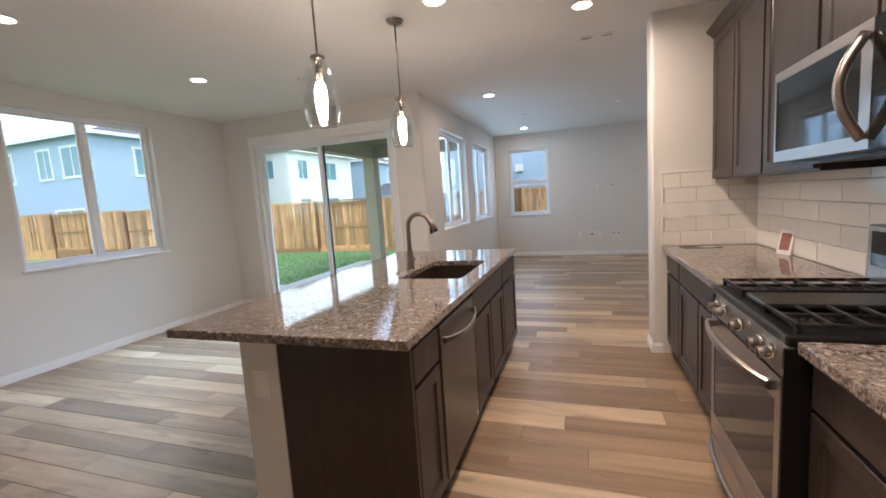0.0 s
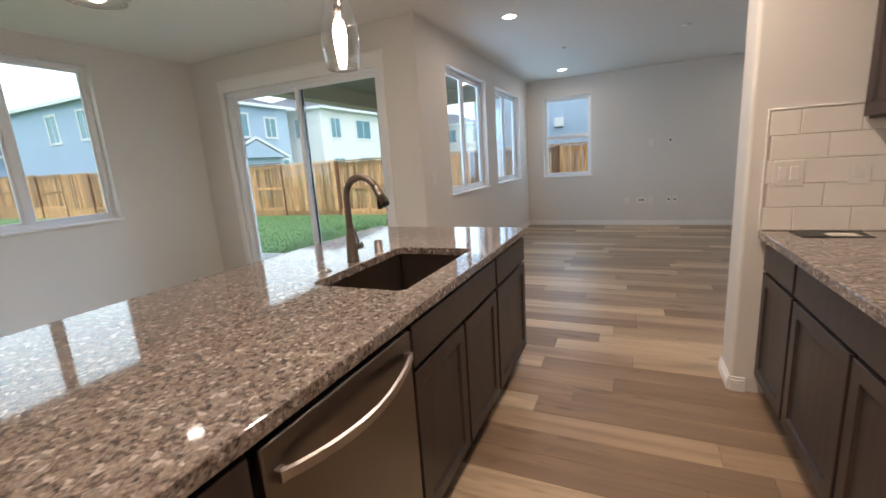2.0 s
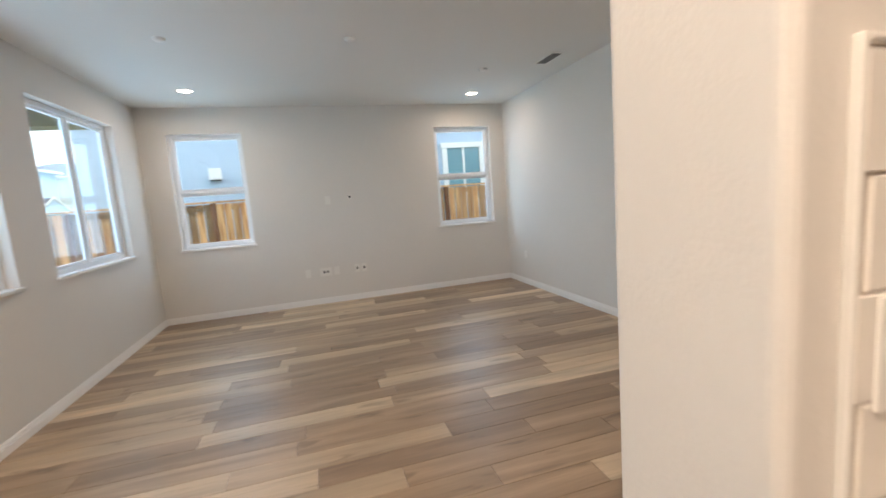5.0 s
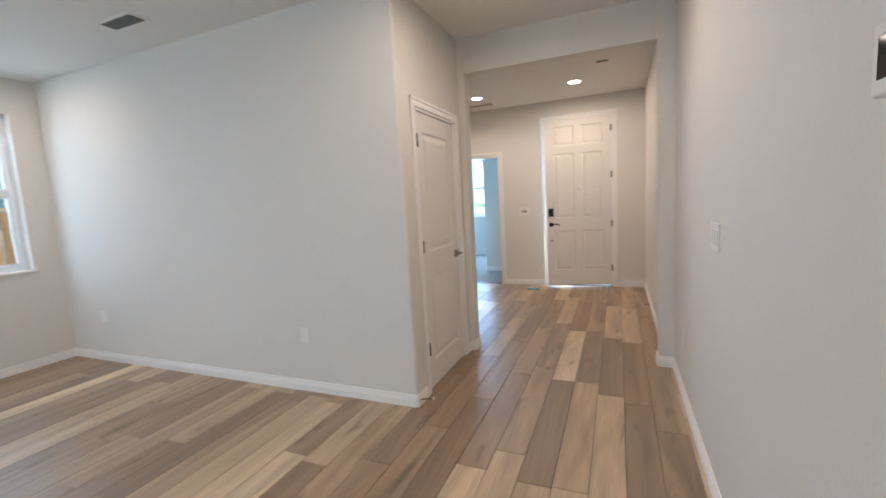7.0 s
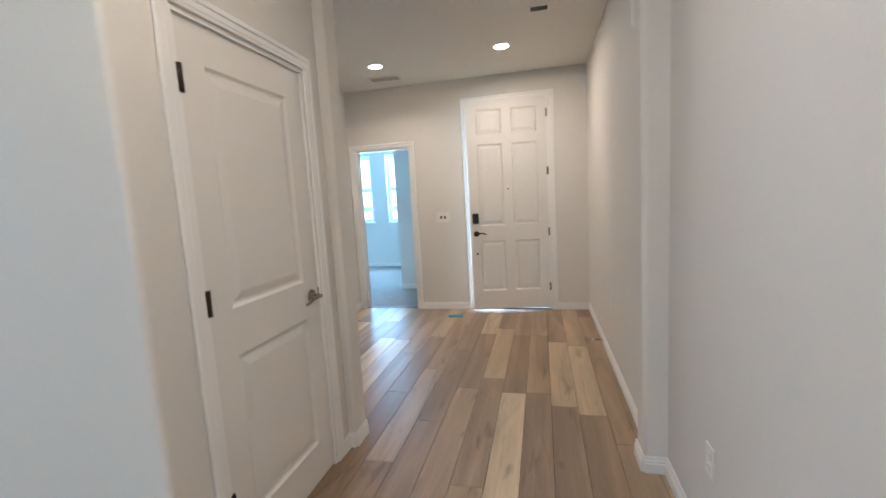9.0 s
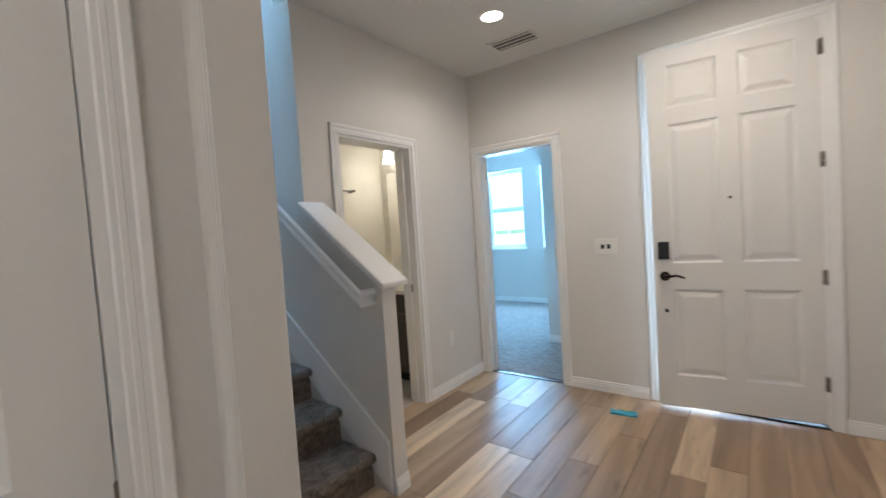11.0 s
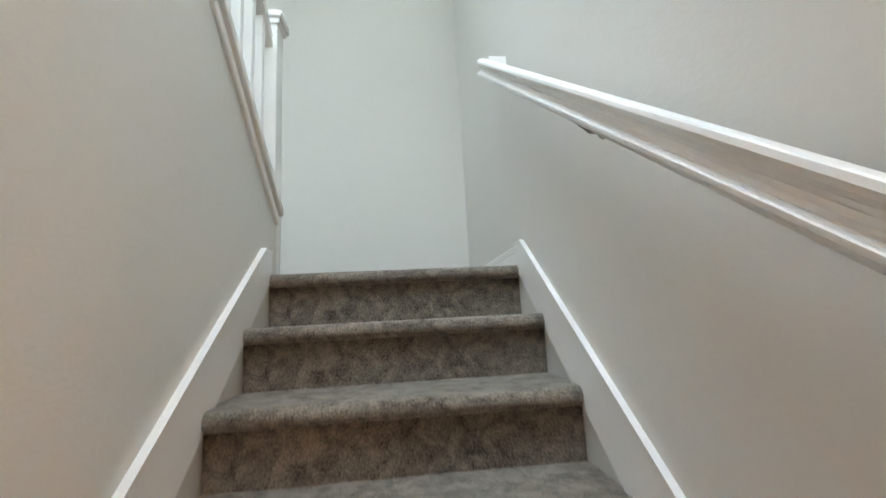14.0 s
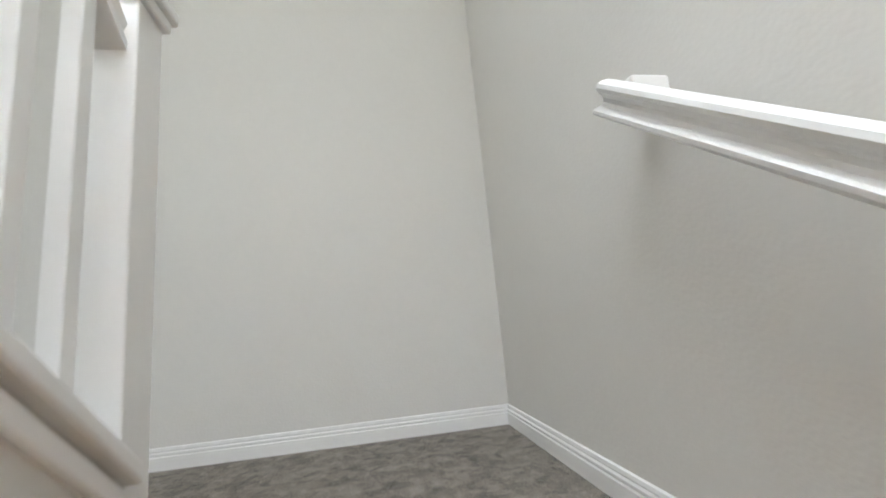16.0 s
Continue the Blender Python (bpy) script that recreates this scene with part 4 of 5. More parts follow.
def window_unit(name, axis, plane, a0, a1, z0, z1, out, label, style, interior=True):
    """A vinyl window set towards the outside of its opening; out: +1 or -1, the outward side along axis."""
    w = tagged(thing(name, label, "window"), kind="structure")
    f0, f1 = sorted((plane + out * 0.075, plane + out * 0.135))
    def bx(nm, u0, u1, h0, h1, p0, p1, mat, parent, lab="", bev=0.004):
        q = sorted((p0, p1))
        bm = boxed(q[0], q[1], u0, u1, h0, h1, bev, 1) if axis == 'x' else boxed(u0, u1, q[0], q[1], h0, h1, bev, 1)
        return part(nm, bm, mat, parent, lab)
    fw = 0.045
    fr = bmesh.new()
    for u0, u1, h0, h1 in ((a0, a0 + fw, z0, z1), (a1 - fw, a1, z0, z1), (a0 + fw, a1 - fw, z0, z0 + fw), (a0 + fw, a1 - fw, z1 - fw, z1)):
        box(fr, *((f0, f1, u0, u1, h0, h1) if axis == 'x' else (u0, u1, f0, f1, h0, h1)), 0.004, 1)
    frame_ob = part("window_frame", fr, VINYL, w)
    mid = (f0 + f1) / 2
    if style == "slide":
        c = (a0 + a1) / 2
        bx("mullion", c - 0.03, c + 0.03, z0 + fw, z1 - fw, f0 + 0.005, f1 - 0.005, VINYL, w)
        panes = ((a0 + fw, c - 0.03, z0 + fw, z1 - fw), (c + 0.03, a1 - fw, z0 + fw, z1 - fw))
    else:
        c = z0 + (z1 - z0) * 0.5
        bx("meeting_rail", a0 + fw, a1 - fw, c - 0.022, c + 0.022, f0 + 0.004, f1 - 0.004, VINYL, w)
        panes = ((a0 + fw, a1 - fw, z0 + fw, c - 0.022), (a0 + fw, a1 - fw, c + 0.022, z1 - fw))
    for k, (u0, u1, h0, h1) in enumerate(panes):
        sash = bmesh.new()
        sw = 0.025
        for s0, s1, t0, t1 in ((u0, u0 + sw, h0, h1), (u1 - sw, u1, h0, h1), (u0 + sw, u1 - sw, h0, h0 + sw), (u0 + sw, u1 - sw, h1 - sw, h1)):
            box(sash, *((mid - 0.012, mid + 0.012, s0, s1, t0, t1) if axis == 'x' else (s0, s1, mid - 0.012, mid + 0.012, t0, t1)), 0.003, 1)
        so = part("sash", sash, VINYL, w)
        g = bx("pane", u0 + sw, u1 - sw, h0 + sw, h1 - sw, mid - 0.003, mid + 0.003, GLASS, so, "", 0)
        g.visible_shadow = False
        if style == "grid":
            bx("muntin", (u0 + u1) / 2 - 0.006, (u0 + u1) / 2 + 0.006, h0 + sw, h1 - sw, mid - 0.008, mid + 0.008, VINYL, so)
            for q in (1,):
                hh = h0 + (h1 - h0) * q / 2
                bx("muntin", u0 + sw, u1 - sw, hh - 0.006, hh + 0.006, mid - 0.007, mid + 0.007, VINYL, so)
    if interior:
        bx("window_sill", a0 - 0.025, a1 + 0.025, z0 - 0.022, z0 + 0.003, plane - out * 0.022, f0 if out > 0 else f1, TRIM, w)
    return w


window_unit("window_west", 'x', -5.03, *WL, -1, "white vinyl sliding window looking onto the yard", "slide")
window_unit("window_patio_a", 'x', XW, *W1, -1, "white vinyl sliding window looking onto the covered patio", "slide")
window_unit("window_patio_b", 'x', XW, *W2, -1, "white vinyl sliding window looking onto the covered patio", "slide")
window_unit("window_north_a", 'y', YN, *W3, 1, "white vinyl single-hung window with a white sill", "hung")
window_unit("window_north_b", 'y', YN, *W4, 1, "white vinyl single-hung window with a white sill", "hung")
window_unit("window_bedroom_a", 'x', 10.5, 8.11, 8.84, 0.95, 2.34, 1, "white gridded bedroom window full of daylight", "grid")
window_unit("window_bedroom_b", 'x', 10.5, 7.08, 7.78, 0.95, 2.34, 1, "white gridded bedroom window full of daylight", "grid")

# sliding patio door
sd = tagged(thing("door_patio", "white framed sliding glass patio door, closed", "door"), kind="structure")
x0, x1, zt = SLIDER[0], SLIDER[1], SLIDER[3]
fr = bmesh.new()
for a, b, c, d in ((x0, x0 + 0.04, 0.0, zt), (x1 - 0.04, x1, 0.0, zt), (x0 + 0.04, x1 - 0.04, zt - 0.04, zt), (x0 + 0.04, x1 - 0.04, 0.0, 0.035)):
    box(fr, a, b, 5.06, 5.17, c, d, 0.004, 1)
part("door_frame", fr, VINYL, sd)
bm = bmesh.new()
box(bm, x0 - 0.07, x1 + 0.045, 5.018, 5.042, zt, zt + 0.115, 0.004, 1)
box(bm, x0 - 0.085, x1 + 0.06, 5.008, 5.042, zt + 0.115, zt + 0.135, 0.004, 1)
part("head_casing", bm, TRIM, sd)
part("side_casing", boxed(x0 - 0.07, x0 - 0.002, 5.024, 5.042, 0.0, zt, 0.004, 1), TRIM, sd)
part("side_casing", boxed(x1 + 0.002, x1 + 0.045, 5.024, 5.042, 0.0, zt, 0.004, 1), TRIM, sd)
xm = -3.42
for a, b, y in ((x0 + 0.04, xm + 0.03, 5.14), (xm - 0.03, x1 - 0.04, 5.095)):
    pan = bmesh.new()
    for u0, u1, h0, h1 in ((a, a + 0.055, 0.035, zt - 0.04), (b - 0.055, b, 0.035, zt - 0.04), (a + 0.055, b - 0.055, 0.035, 0.11), (a + 0.055, b - 0.055, zt - 0.085, zt - 0.04)):
        box(pan, u0, u1, y - 0.018, y + 0.018, h0, h1, 0.003, 1)
    po = part("door_panel", pan, VINYL, sd)
    g = part("pane", boxed(a + 0.055, b - 0.055, y - 0.003, y + 0.003, 0.11, zt - 0.085), GLASS, po)
    g.visible_shadow = False
part("weather_strip", boxed(xm + 0.03, xm + 0.045, 5.115, 5.13, 0.04, zt - 0.05), BLACK, sd, "dark interlock strip")
bm = bmesh.new()
tube(bm, [(x1 - 0.07, 5.07, 0.9), (x1 - 0.085, 5.045, 0.93), (x1 - 0.085, 5.04, 1.02), (x1 - 0.07, 5.07, 1.06)], 0.009, 8)
part("handle", bm, VINYL, sd, "white pull handle")


# panelled doors
def leaf_mesh(w, h, t, panels):
    """A moulded door leaf: sunk, raised-field panels on both faces; x 0..w, y 0..t."""
    bm = bmesh.new()
    us = sorted({0.0, w, *[v for p in panels for v in p[:2]]})
    vs = sorted({0.0, h, *[v for p in panels for v in p[2:]]})
    for side, y, s in ((0, 0.0, 1), (1, t, -1)):
        grid = {(i, j): bm.verts.new((u, y, v)) for i, u in enumerate(us) for j, v in enumerate(vs)}
        for i in range(len(us) - 1):
            for j in range(len(vs) - 1):
                cu, cv = (us[i] + us[i + 1]) / 2, (vs[j] + vs[j + 1]) / 2
                q = [grid[i, j], grid[i + 1, j], grid[i + 1, j + 1], grid[i, j + 1]]
                if any(p[0] < cu < p[1] and p[2] < cv < p[3] for p in panels):
                    ring = q
                    for ins, dep in ((0.012, 0.009), (0.022, 0.010), (0.055, 0.002)):
                        a, b, c, d = us[i] + ins, us[i + 1] - ins, vs[j] + ins, vs[j + 1] - ins
                        nr = [bm.verts.new((u, y + s * dep, v)) for u, v in ((a, c), (b, c), (b, d), (a, d))]
                        for k in range(4):
                            bm.faces.new((ring[k], ring[(k + 1) % 4], nr[(k + 1) % 4], nr[k]))
                        ring = nr
                    bm.faces.new(ring)
                else:
                    bm.faces.new(q)
    bm.faces.new([bm.verts.new(p) for p in ((0, 0, 0), (w, 0, 0), (w, t, 0), (0, t, 0))])
    for e0 in ((0, 0.0), (1, w)):
        x = e0[1]
        vv = [bm.verts.new(p) for p in ((x, 0, 0), (x, t, 0), (x, t, h), (x, 0, h))]
        bm.faces.new(vv)
    vv = [bm.verts.new(p) for p in ((0, 0, h), (w, 0, h), (w, t, h), (0, t, h))]
    bm.faces.new(vv)
    bmesh.ops.remove_doubles(bm, verts=bm.verts, dist=1e-5)
    return bm


def casing(m, w, h, label="white painted door casing", width=0.062, sides=True):
    """A stepped casing round an opening of w by h; local front at y=0, opening at x 0..w."""
    c = tagged(thing("door_casing", label, "trim", m), kind="structure")
    for nm, u0, u1, h0, h1, inner in (("side", -width, 0.0, 0.0, h, 'r'), ("side", w, w + width, 0.0, h, 'l'), ("head", -width, w + width, h, h + width, 'b')):
        bm = bmesh.new()
        box(bm, u0, u1, -0.011, 0.0, h0, h1, 0.003, 1)
        if nm == "head":
            box(bm, u0, u1, -0.0155, -0.002, h0 + width * 0.62, h1, 0.004, 1)
            box(bm, u0 + 0.01, u1 - 0.01, -0.0128, -0.002, h0 + width * 0.2, h0 + width * 0.45, 0.003, 1)
        elif inner == 'r':
            box(bm, u0, u0 + width * 0.38, -0.0155, -0.002, h0, h1 + width - 0.001, 0.004, 1)
            box(bm, u0 + width * 0.55, u0 + width * 0.8, -0.0128, -0.002, h0, h1, 0.003, 1)
        else:
            box(bm, u1 - width * 0.38, u1, -0.0155, -0.002, h0, h1 + width - 0.001, 0.004, 1)
            box(bm, u1 - width * 0.8, u1 - width * 0.55, -0.0128, -0.002, h0, h1, 0.003, 1)
        part(nm, bm, TRIM, c)
    return c


def jamb(m, w, h, depth):
    j = tagged(thing("door_jamb", "white painted door jamb", "trim", m), kind="structure")
    part("side", boxed(-0.001, 0.018, 0.001, depth, 0.0, h - 0.018), TRIM, j)
    part("side", boxed(w - 0.018, w + 0.001, 0.001, depth, 0.0, h - 0.018), TRIM, j)
    part("head", boxed(-0.001, w + 0.001, 0.001, depth, h - 0.018, h + 0.001), TRIM, j)
    part("stop", boxed(0.018, 0.03, depth * 0.45, depth * 0.45 + 0.03, 0.0, h - 0.018), TRIM, j)
    part("stop", boxed(w - 0.03, w - 0.018, depth * 0.45, depth * 0.45 + 0.03, 0.0, h - 0.018), TRIM, j)
    return j


def hinge(parent, x, y, z, mat, r=0.007):
    bm = cyl(bmesh.new(), (x, y, z - 0.045), (x, y, z + 0.045), r, n=10)
    box(bm, x - 0.016, x + 0.016, y + 0.004, y + 0.007, z - 0.044, z + 0.044)
    part("hinge", bm, mat, parent)


def lever(parent, x, y, z, way, mat, rose=0.032, curve=0.0):
    h = part("lever_handle", lathe(bmesh.new(), [(0.0, -0.014), (rose * 0.6, -0.014), (rose * 0.95, -0.008), (rose, 0.0)], (x, y, z), 22, 'Y'), mat, parent)
    bm = bmesh.new()
    cyl(bm, (x, y - 0.012, z), (x, y - 0.05, z), 0.011, n=12)
    tube(bm, [(x, y - 0.05, z), (x + way * 0.03, y - 0.056, z + 0.004), (x + way * 0.07, y - 0.054, z + 0.002 + curve), (x + way * 0.105, y - 0.048, z - 0.012 + curve), (x + way * 0.118, y - 0.045, z - 0.016 + curve)], [0.011, 0.010, 0.008, 0.007, 0.005], 10)
    part("lever", bm, mat, h)
    return h


# closet door
casing(pose(3.255, YC, 0), 0.762, 2.035)
jamb(pose(3.255, YC, 0), 0.762, 2.035, 0.12)
cd = thing("closet_door", "white two-panel closet door with a satin nickel lever, closed", "door", pose(3.276, YC + 0.012, 0.01))
part("leaf", leaf_mesh(0.72, 2.005, 0.035, [(0.12, 0.60, 0.19, 0.83), (0.12, 0.60, 1.01, 1.87)]), DOORPAINT, cd)
for z in (0.31, 1.06, 1.80):
    hinge(cd, -0.004, -0.012, z, BRONZE, 0.011)
lever(cd, 0.655, 0.0, 0.93, -1, NICKEL)
part("latch", boxed(0.717, 0.723, -0.003, 0.02, 0.90, 0.96), NICKEL, cd)

# front door, a little ajar
casing(pose(FRONT, 5.475, 0, 0, 0, WEST), 0.935, 2.46, "white painted front door casing")
jamb(pose(FRONT, 5.475, 0, 0, 0, WEST), 0.935, 2.46, 0.14)
fd = thing("front_door", "white six-panel front door standing slightly ajar", "door", pose(FRONT + 0.004, 4.555, 0.03) @ pose(0, 0, 0, 0, 0, -90 + 8) @ pose(-0.914, 0, 0))
pan = []
for u0, u1 in ((0.115, 0.405), (0.51, 0.80)):
    pan += [(u0, u1, 0.22, 0.82), (u0, u1, 1.0, 1.94), (u0, u1, 2.05, 2.33)]
part("leaf", leaf_mesh(0.914, 2.432, 0.044, pan), DOORPAINT, fd)
lb = part("smart_lock", boxed(0.03, 0.1, -0.028, 0.0, 1.03, 1.15, 0.004, 2), BLACK, fd, "black electronic lock box")
lever(fd, 0.068, 0.0, 0.91, 1, BRONZE, 0.033, 0.008)
part("deadbolt_hole", lathe(bmesh.new(), [(0.0, -0.002), (0.012, -0.002), (0.013, 0.0)], (0.07, 0.0, 0.67), 18, 'Y'), BLACK, fd)
part("peephole", lathe(bmesh.new(), [(0.0, -0.003), (0.007, -0.003), (0.009, 0.0)], (0.457, 0.0, 1.42), 16, 'Y'), BRONZE, fd)
for z in (0.25, 0.9, 1.6, 2.25):
    hinge(fd, 0.916, -0.006, z, NICKEL)
part("door_sweep", boxed(0.01, 0.904, 0.012, 0.032, -0.007, 0.002), BLACK, fd)
structure("threshold", boxed(FRONT - 0.005, FRONT + 0.16, 4.545, 5.47, -0.012, 0.012, 0.003, 1), BLACK, "dark metal front door threshold", "threshold")

# bedroom and bathroom doorways
casing(pose(FRONT, 6.925, 0, 0, 0, WEST), 0.73, 2.03)
jamb(pose(FRONT, 6.925, 0, 0, 0, WEST), 0.73, 2.03, 0.14)
structure("threshold_bedroom", boxed(FRONT + 0.01, FRONT + 0.05, 6.213, 6.907, -0.002, 0.007, 0.002, 1), STEEL_DARK, "thin metal carpet strip in the bedroom doorway", "threshold")
casing(pose(5.57, 7.0, 0), 0.715, 2.02)
jamb(pose(5.57, 7.0, 0), 0.715, 2.02, 0.155)
tagged(part("strike_plate", boxed(6.262, 6.268, 7.06, 7.085, 0.89, 0.95), BRONZE), "dark strike plate in the bathroom door jamb", "strike plate")

# ---- stairs ----
RISE, RUN, Y1 = 0.195, 0.2535, 6.53
st = thing("staircase", "carpeted stairs in mottled grey-brown pile with rounded nosings", "stairs", pose(4.321, Y1, 0))
random.seed(5)


def step_mesh(w, k_base, depth, height):
    """One carpeted step: rounded nosing over a set-back riser; y 0 is the nosing."""
    prof = [(depth, 0.0), (0.04, 0.0), (0.04, height - 0.05), (0.03, height - 0.052), (0.012, height - 0.05), (0.0, height - 0.036), (0.0, height - 0.022), (0.006, height - 0.009), (0.018, height - 0.001), (0.04, height), (depth, height)]
    bm = bmesh.new()
    n = 24
    rows = []
    for i in range(n + 1):
        x = w * i / n
        row = []
        for y, z in prof:
            q = noise.noise(Vector((x * 9, y * 30 + k_base * 7, z * 30)))
            on = 0.0015 if 0.0 <= y < depth else 0.0
            row.append(bm.verts.new((x, y + on * q, z + on * q * 0.8)))
        rows.append(row)
    for a, b in zip(rows, rows[1:]):
        for j in range(len(prof) - 1):
            f = bm.faces.new((a[j], b[j], b[j + 1], a[j + 1]))
            f.smooth = 3 <= j <= 8
    bm.faces.new(rows[0])
    bm.faces.new(rows[-1][::-1])
    return bm


for k in range(8):
    ob = part("step", step_mesh(0.968, k, RUN + 0.04, RISE), CARPET, st)
    ob.location = (0, RUN * k, RISE * k)
lz = RISE * 9
YL = Y1 + RUN * 8
ob = part("landing", step_mesh(0.968, 9, 9.79 - YL, RISE), CARPET, st)
ob.location = (0, RUN * 8, RISE * 8)
ob = part("landing_turn", boxed(-1.19, 0.0, RUN * 8 + 0.062, 9.79 - Y1, lz - RISE, lz), CARPET, st)
uf = thing("upper_stairs", "carpeted upper flight in mottled grey-brown pile", "stairs", pose(4.235, 8.60, lz, 0, 0, 180))
for k in range(7):
    ob = part("step", step_mesh(1.08, k + 20, RUN + 0.04, RISE), CARPET, uf)
    ob.location = (0, RUN * k, RISE * k)

SL = 0.75


def skirt(name, xa, xb, y0, z0, y1, base, end_flat):
    pts = [(y0, base), (y0, z0), (y1, z0 + (y1 - y0) * SL), (y1 + end_flat, z0 + (y1 - y0) * SL), (y1 + end_flat, lz - 0.02)]
    bm = extrude_poly(bmesh.new(), pts, 'x', xa, xb, 0.0)
    s = structure(name, bm, TRIM, "white sloping skirting board along the stairs", "trim")
    cap = extrude_poly(bmesh.new(), [(y0, z0), (y1, z0 + (y1 - y0) * SL), (y1 + end_flat, z0 + (y1 - y0) * SL), (y1 + end_flat, z0 + (y1 - y0) * SL + 0.008), (y1 - 0.004, z0 + (y1 - y0) * SL + 0.008), (y0, z0 + 0.009)], 'x', xa - (0.004 if xa > 5 else 0), xb + (0.004 if xa < 5 else 0))
    part("cap", cap, TRIM, s)


skirt("skirting_stair_east", 5.279, 5.2925, 6.43, 0.276, 8.51, 0.0, 0.075)
skirt("skirting_stair_west", 4.3165, 4.333, 6.43, 0.276, 8.51, 0.0, 0.075)

# half wall cap and handrail
hw = tagged(thing("half_wall_cap", "white painted sloping cap on the stair half wall", "trim"), kind="structure")
def sloped(y0, z0, y1, z1, t):
    return [(y0, z0), (y1, z1), (y1, z1 + t), (y0, z0 + t)]
part("board", extrude_poly(bmesh.new(), sloped(6.35, 1.09, 6.999, 1.556, 0.026), 'x', 5.245, 5.432, 0.007), TRIM, hw)
part("moulding", extrude_poly(bmesh.new(), sloped(6.384, 1.079, 6.999, 1.521, 0.034), 'x', 5.268, 5.414, 0.006), TRIM, hw)
hr = thing("stair_handrail", "white moulded wooden handrail on metal brackets", "handrail")


def rail_mesh(wall_x, corner, top):
    """A grooved handrail from a mitred return at the wall, round the corner and up to its top end."""
    prof = [(-0.014, 0.0), (0.016, 0.0), (0.023, 0.005), (0.024, 0.013), (0.017, 0.019), (0.008, 0.025), (0.005, 0.034), (0.007, 0.044), (0.016, 0.052), (0.024, 0.058), (0.027, 0.066), (0.025, 0.076), (0.017, 0.083), (0.004, 0.087), (-0.012, 0.085), (-0.02, 0.077), (-0.02, 0.062), (-0.014, 0.054)]
    c, q = Vector(corner), Vector(top)
    bm = bmesh.new()
    rings = [[bm.verts.new((wall_x, c.y - a, c.z + h)) for a, h in prof],
             [bm.verts.new((c.x - a, c.y - a, c.z + h)) for a, h in prof],
             [bm.verts.new((q.x - a, q.y + (0.087 - h) * 0.5, q.z + h + (0.087 - h) * 0.37)) for a, h in prof]]
    n = len(prof)
    for r0, r1 in zip(rings, rings[1:]):
        for i in range(n):
            bm.faces.new((r0[i], r0[(i + 1) % n], r1[(i + 1) % n], r1[i]))
    bm.faces.new(rings[0])
    bm.faces.new(rings[2][::-1])
    return bm


part("rail", rail_mesh(5.2915, (5.205, 6.475, 1.000), (5.205, 8.578, 2.572)), TRIM, hr)
part("top_return", boxed(5.215, 5.2925, 8.53, 8.56, 2.595, 2.64, 0.006, 2), TRIM, hr)
for y in (7.82,):
    z = 1.0 + (y - 6.475) * 0.7475
    bm = bmesh.new()
    tube(bm, [(5.292, y, z - 0.04), (5.262, y, z - 0.04), (5.236, y, z - 0.02), (5.222, y, z + 0.006)], 0.005, 8)
    lathe(bm, [(0.0, -0.008), (0.013, -0.008), (0.018, 0.0)], (5.293, y, z - 0.04), 16, 'X')
    part("bracket", bm, NICKEL, hr)

# sloping guard on the core wall
gd = thing("stair_guard", "white stair guard with square balusters on a sloping cap", "railing", pose(4.295, 8.695, 2.005))
SU = 1.24 / 1.62
part("cap", extrude_poly(bmesh.new(), [(0.0, 0.0), (0.0, 0.035), (-1.62, 0.035 + 1.24), (-1.62, 1.24)], 'x', -0.085, 0.05, 0.006), TRIM, gd)
part("moulding", extrude_poly(bmesh.new(), [(-0.02, -0.04), (-0.02, 0.0), (-1.62, 1.225), (-1.62, 1.185)], 'x', -0.081, 0.036, 0.006), TRIM, gd)
nw = part("newel_post", boxed(-0.082, 0.013, 0.0, 0.095, -0.25, 0.89, 0.004, 2), TRIM, gd)
bm = boxed(-0.106, 0.037, -0.022, 0.119, 0.913, 0.945, 0.008, 2)
box(bm, -0.095, 0.026, -0.012, 0.108, 0.888, 0.915, 0.006, 2)
part("newel_cap", bm, TRIM, nw)
for k in range(12):
    y = 0.085 + k * 0.118
    part("baluster", boxed(-0.051, -0.017, -y - 0.017, -y + 0.017, 0.02 + y * SU, 0.80 + y * SU, 0.002, 1), TRIM, gd)
bm = bmesh.new()
prof = [(-0.03, 0.0), (0.03, 0.0), (0.03, 0.02), (0.022, 0.04), (0.03, 0.055), (0.02, 0.07), (-0.02, 0.07), (-0.03, 0.055), (-0.022, 0.04), (-0.03, 0.02)]
rings = [[bm.verts.new((a - 0.034, -y, 0.775 + h + y * SU)) for a, h in prof] for y in (0.0, 1.5)]
for i in range(len(prof)):
    bm.faces.new((rings[0][i], rings[0][(i + 1) % len(prof)], rings[1][(i + 1) % len(prof)], rings[1][i]))
bm.faces.new(rings[0])
bm.faces.new(rings[1])
part("handrail", bm, TRIM, gd)

# baseboards


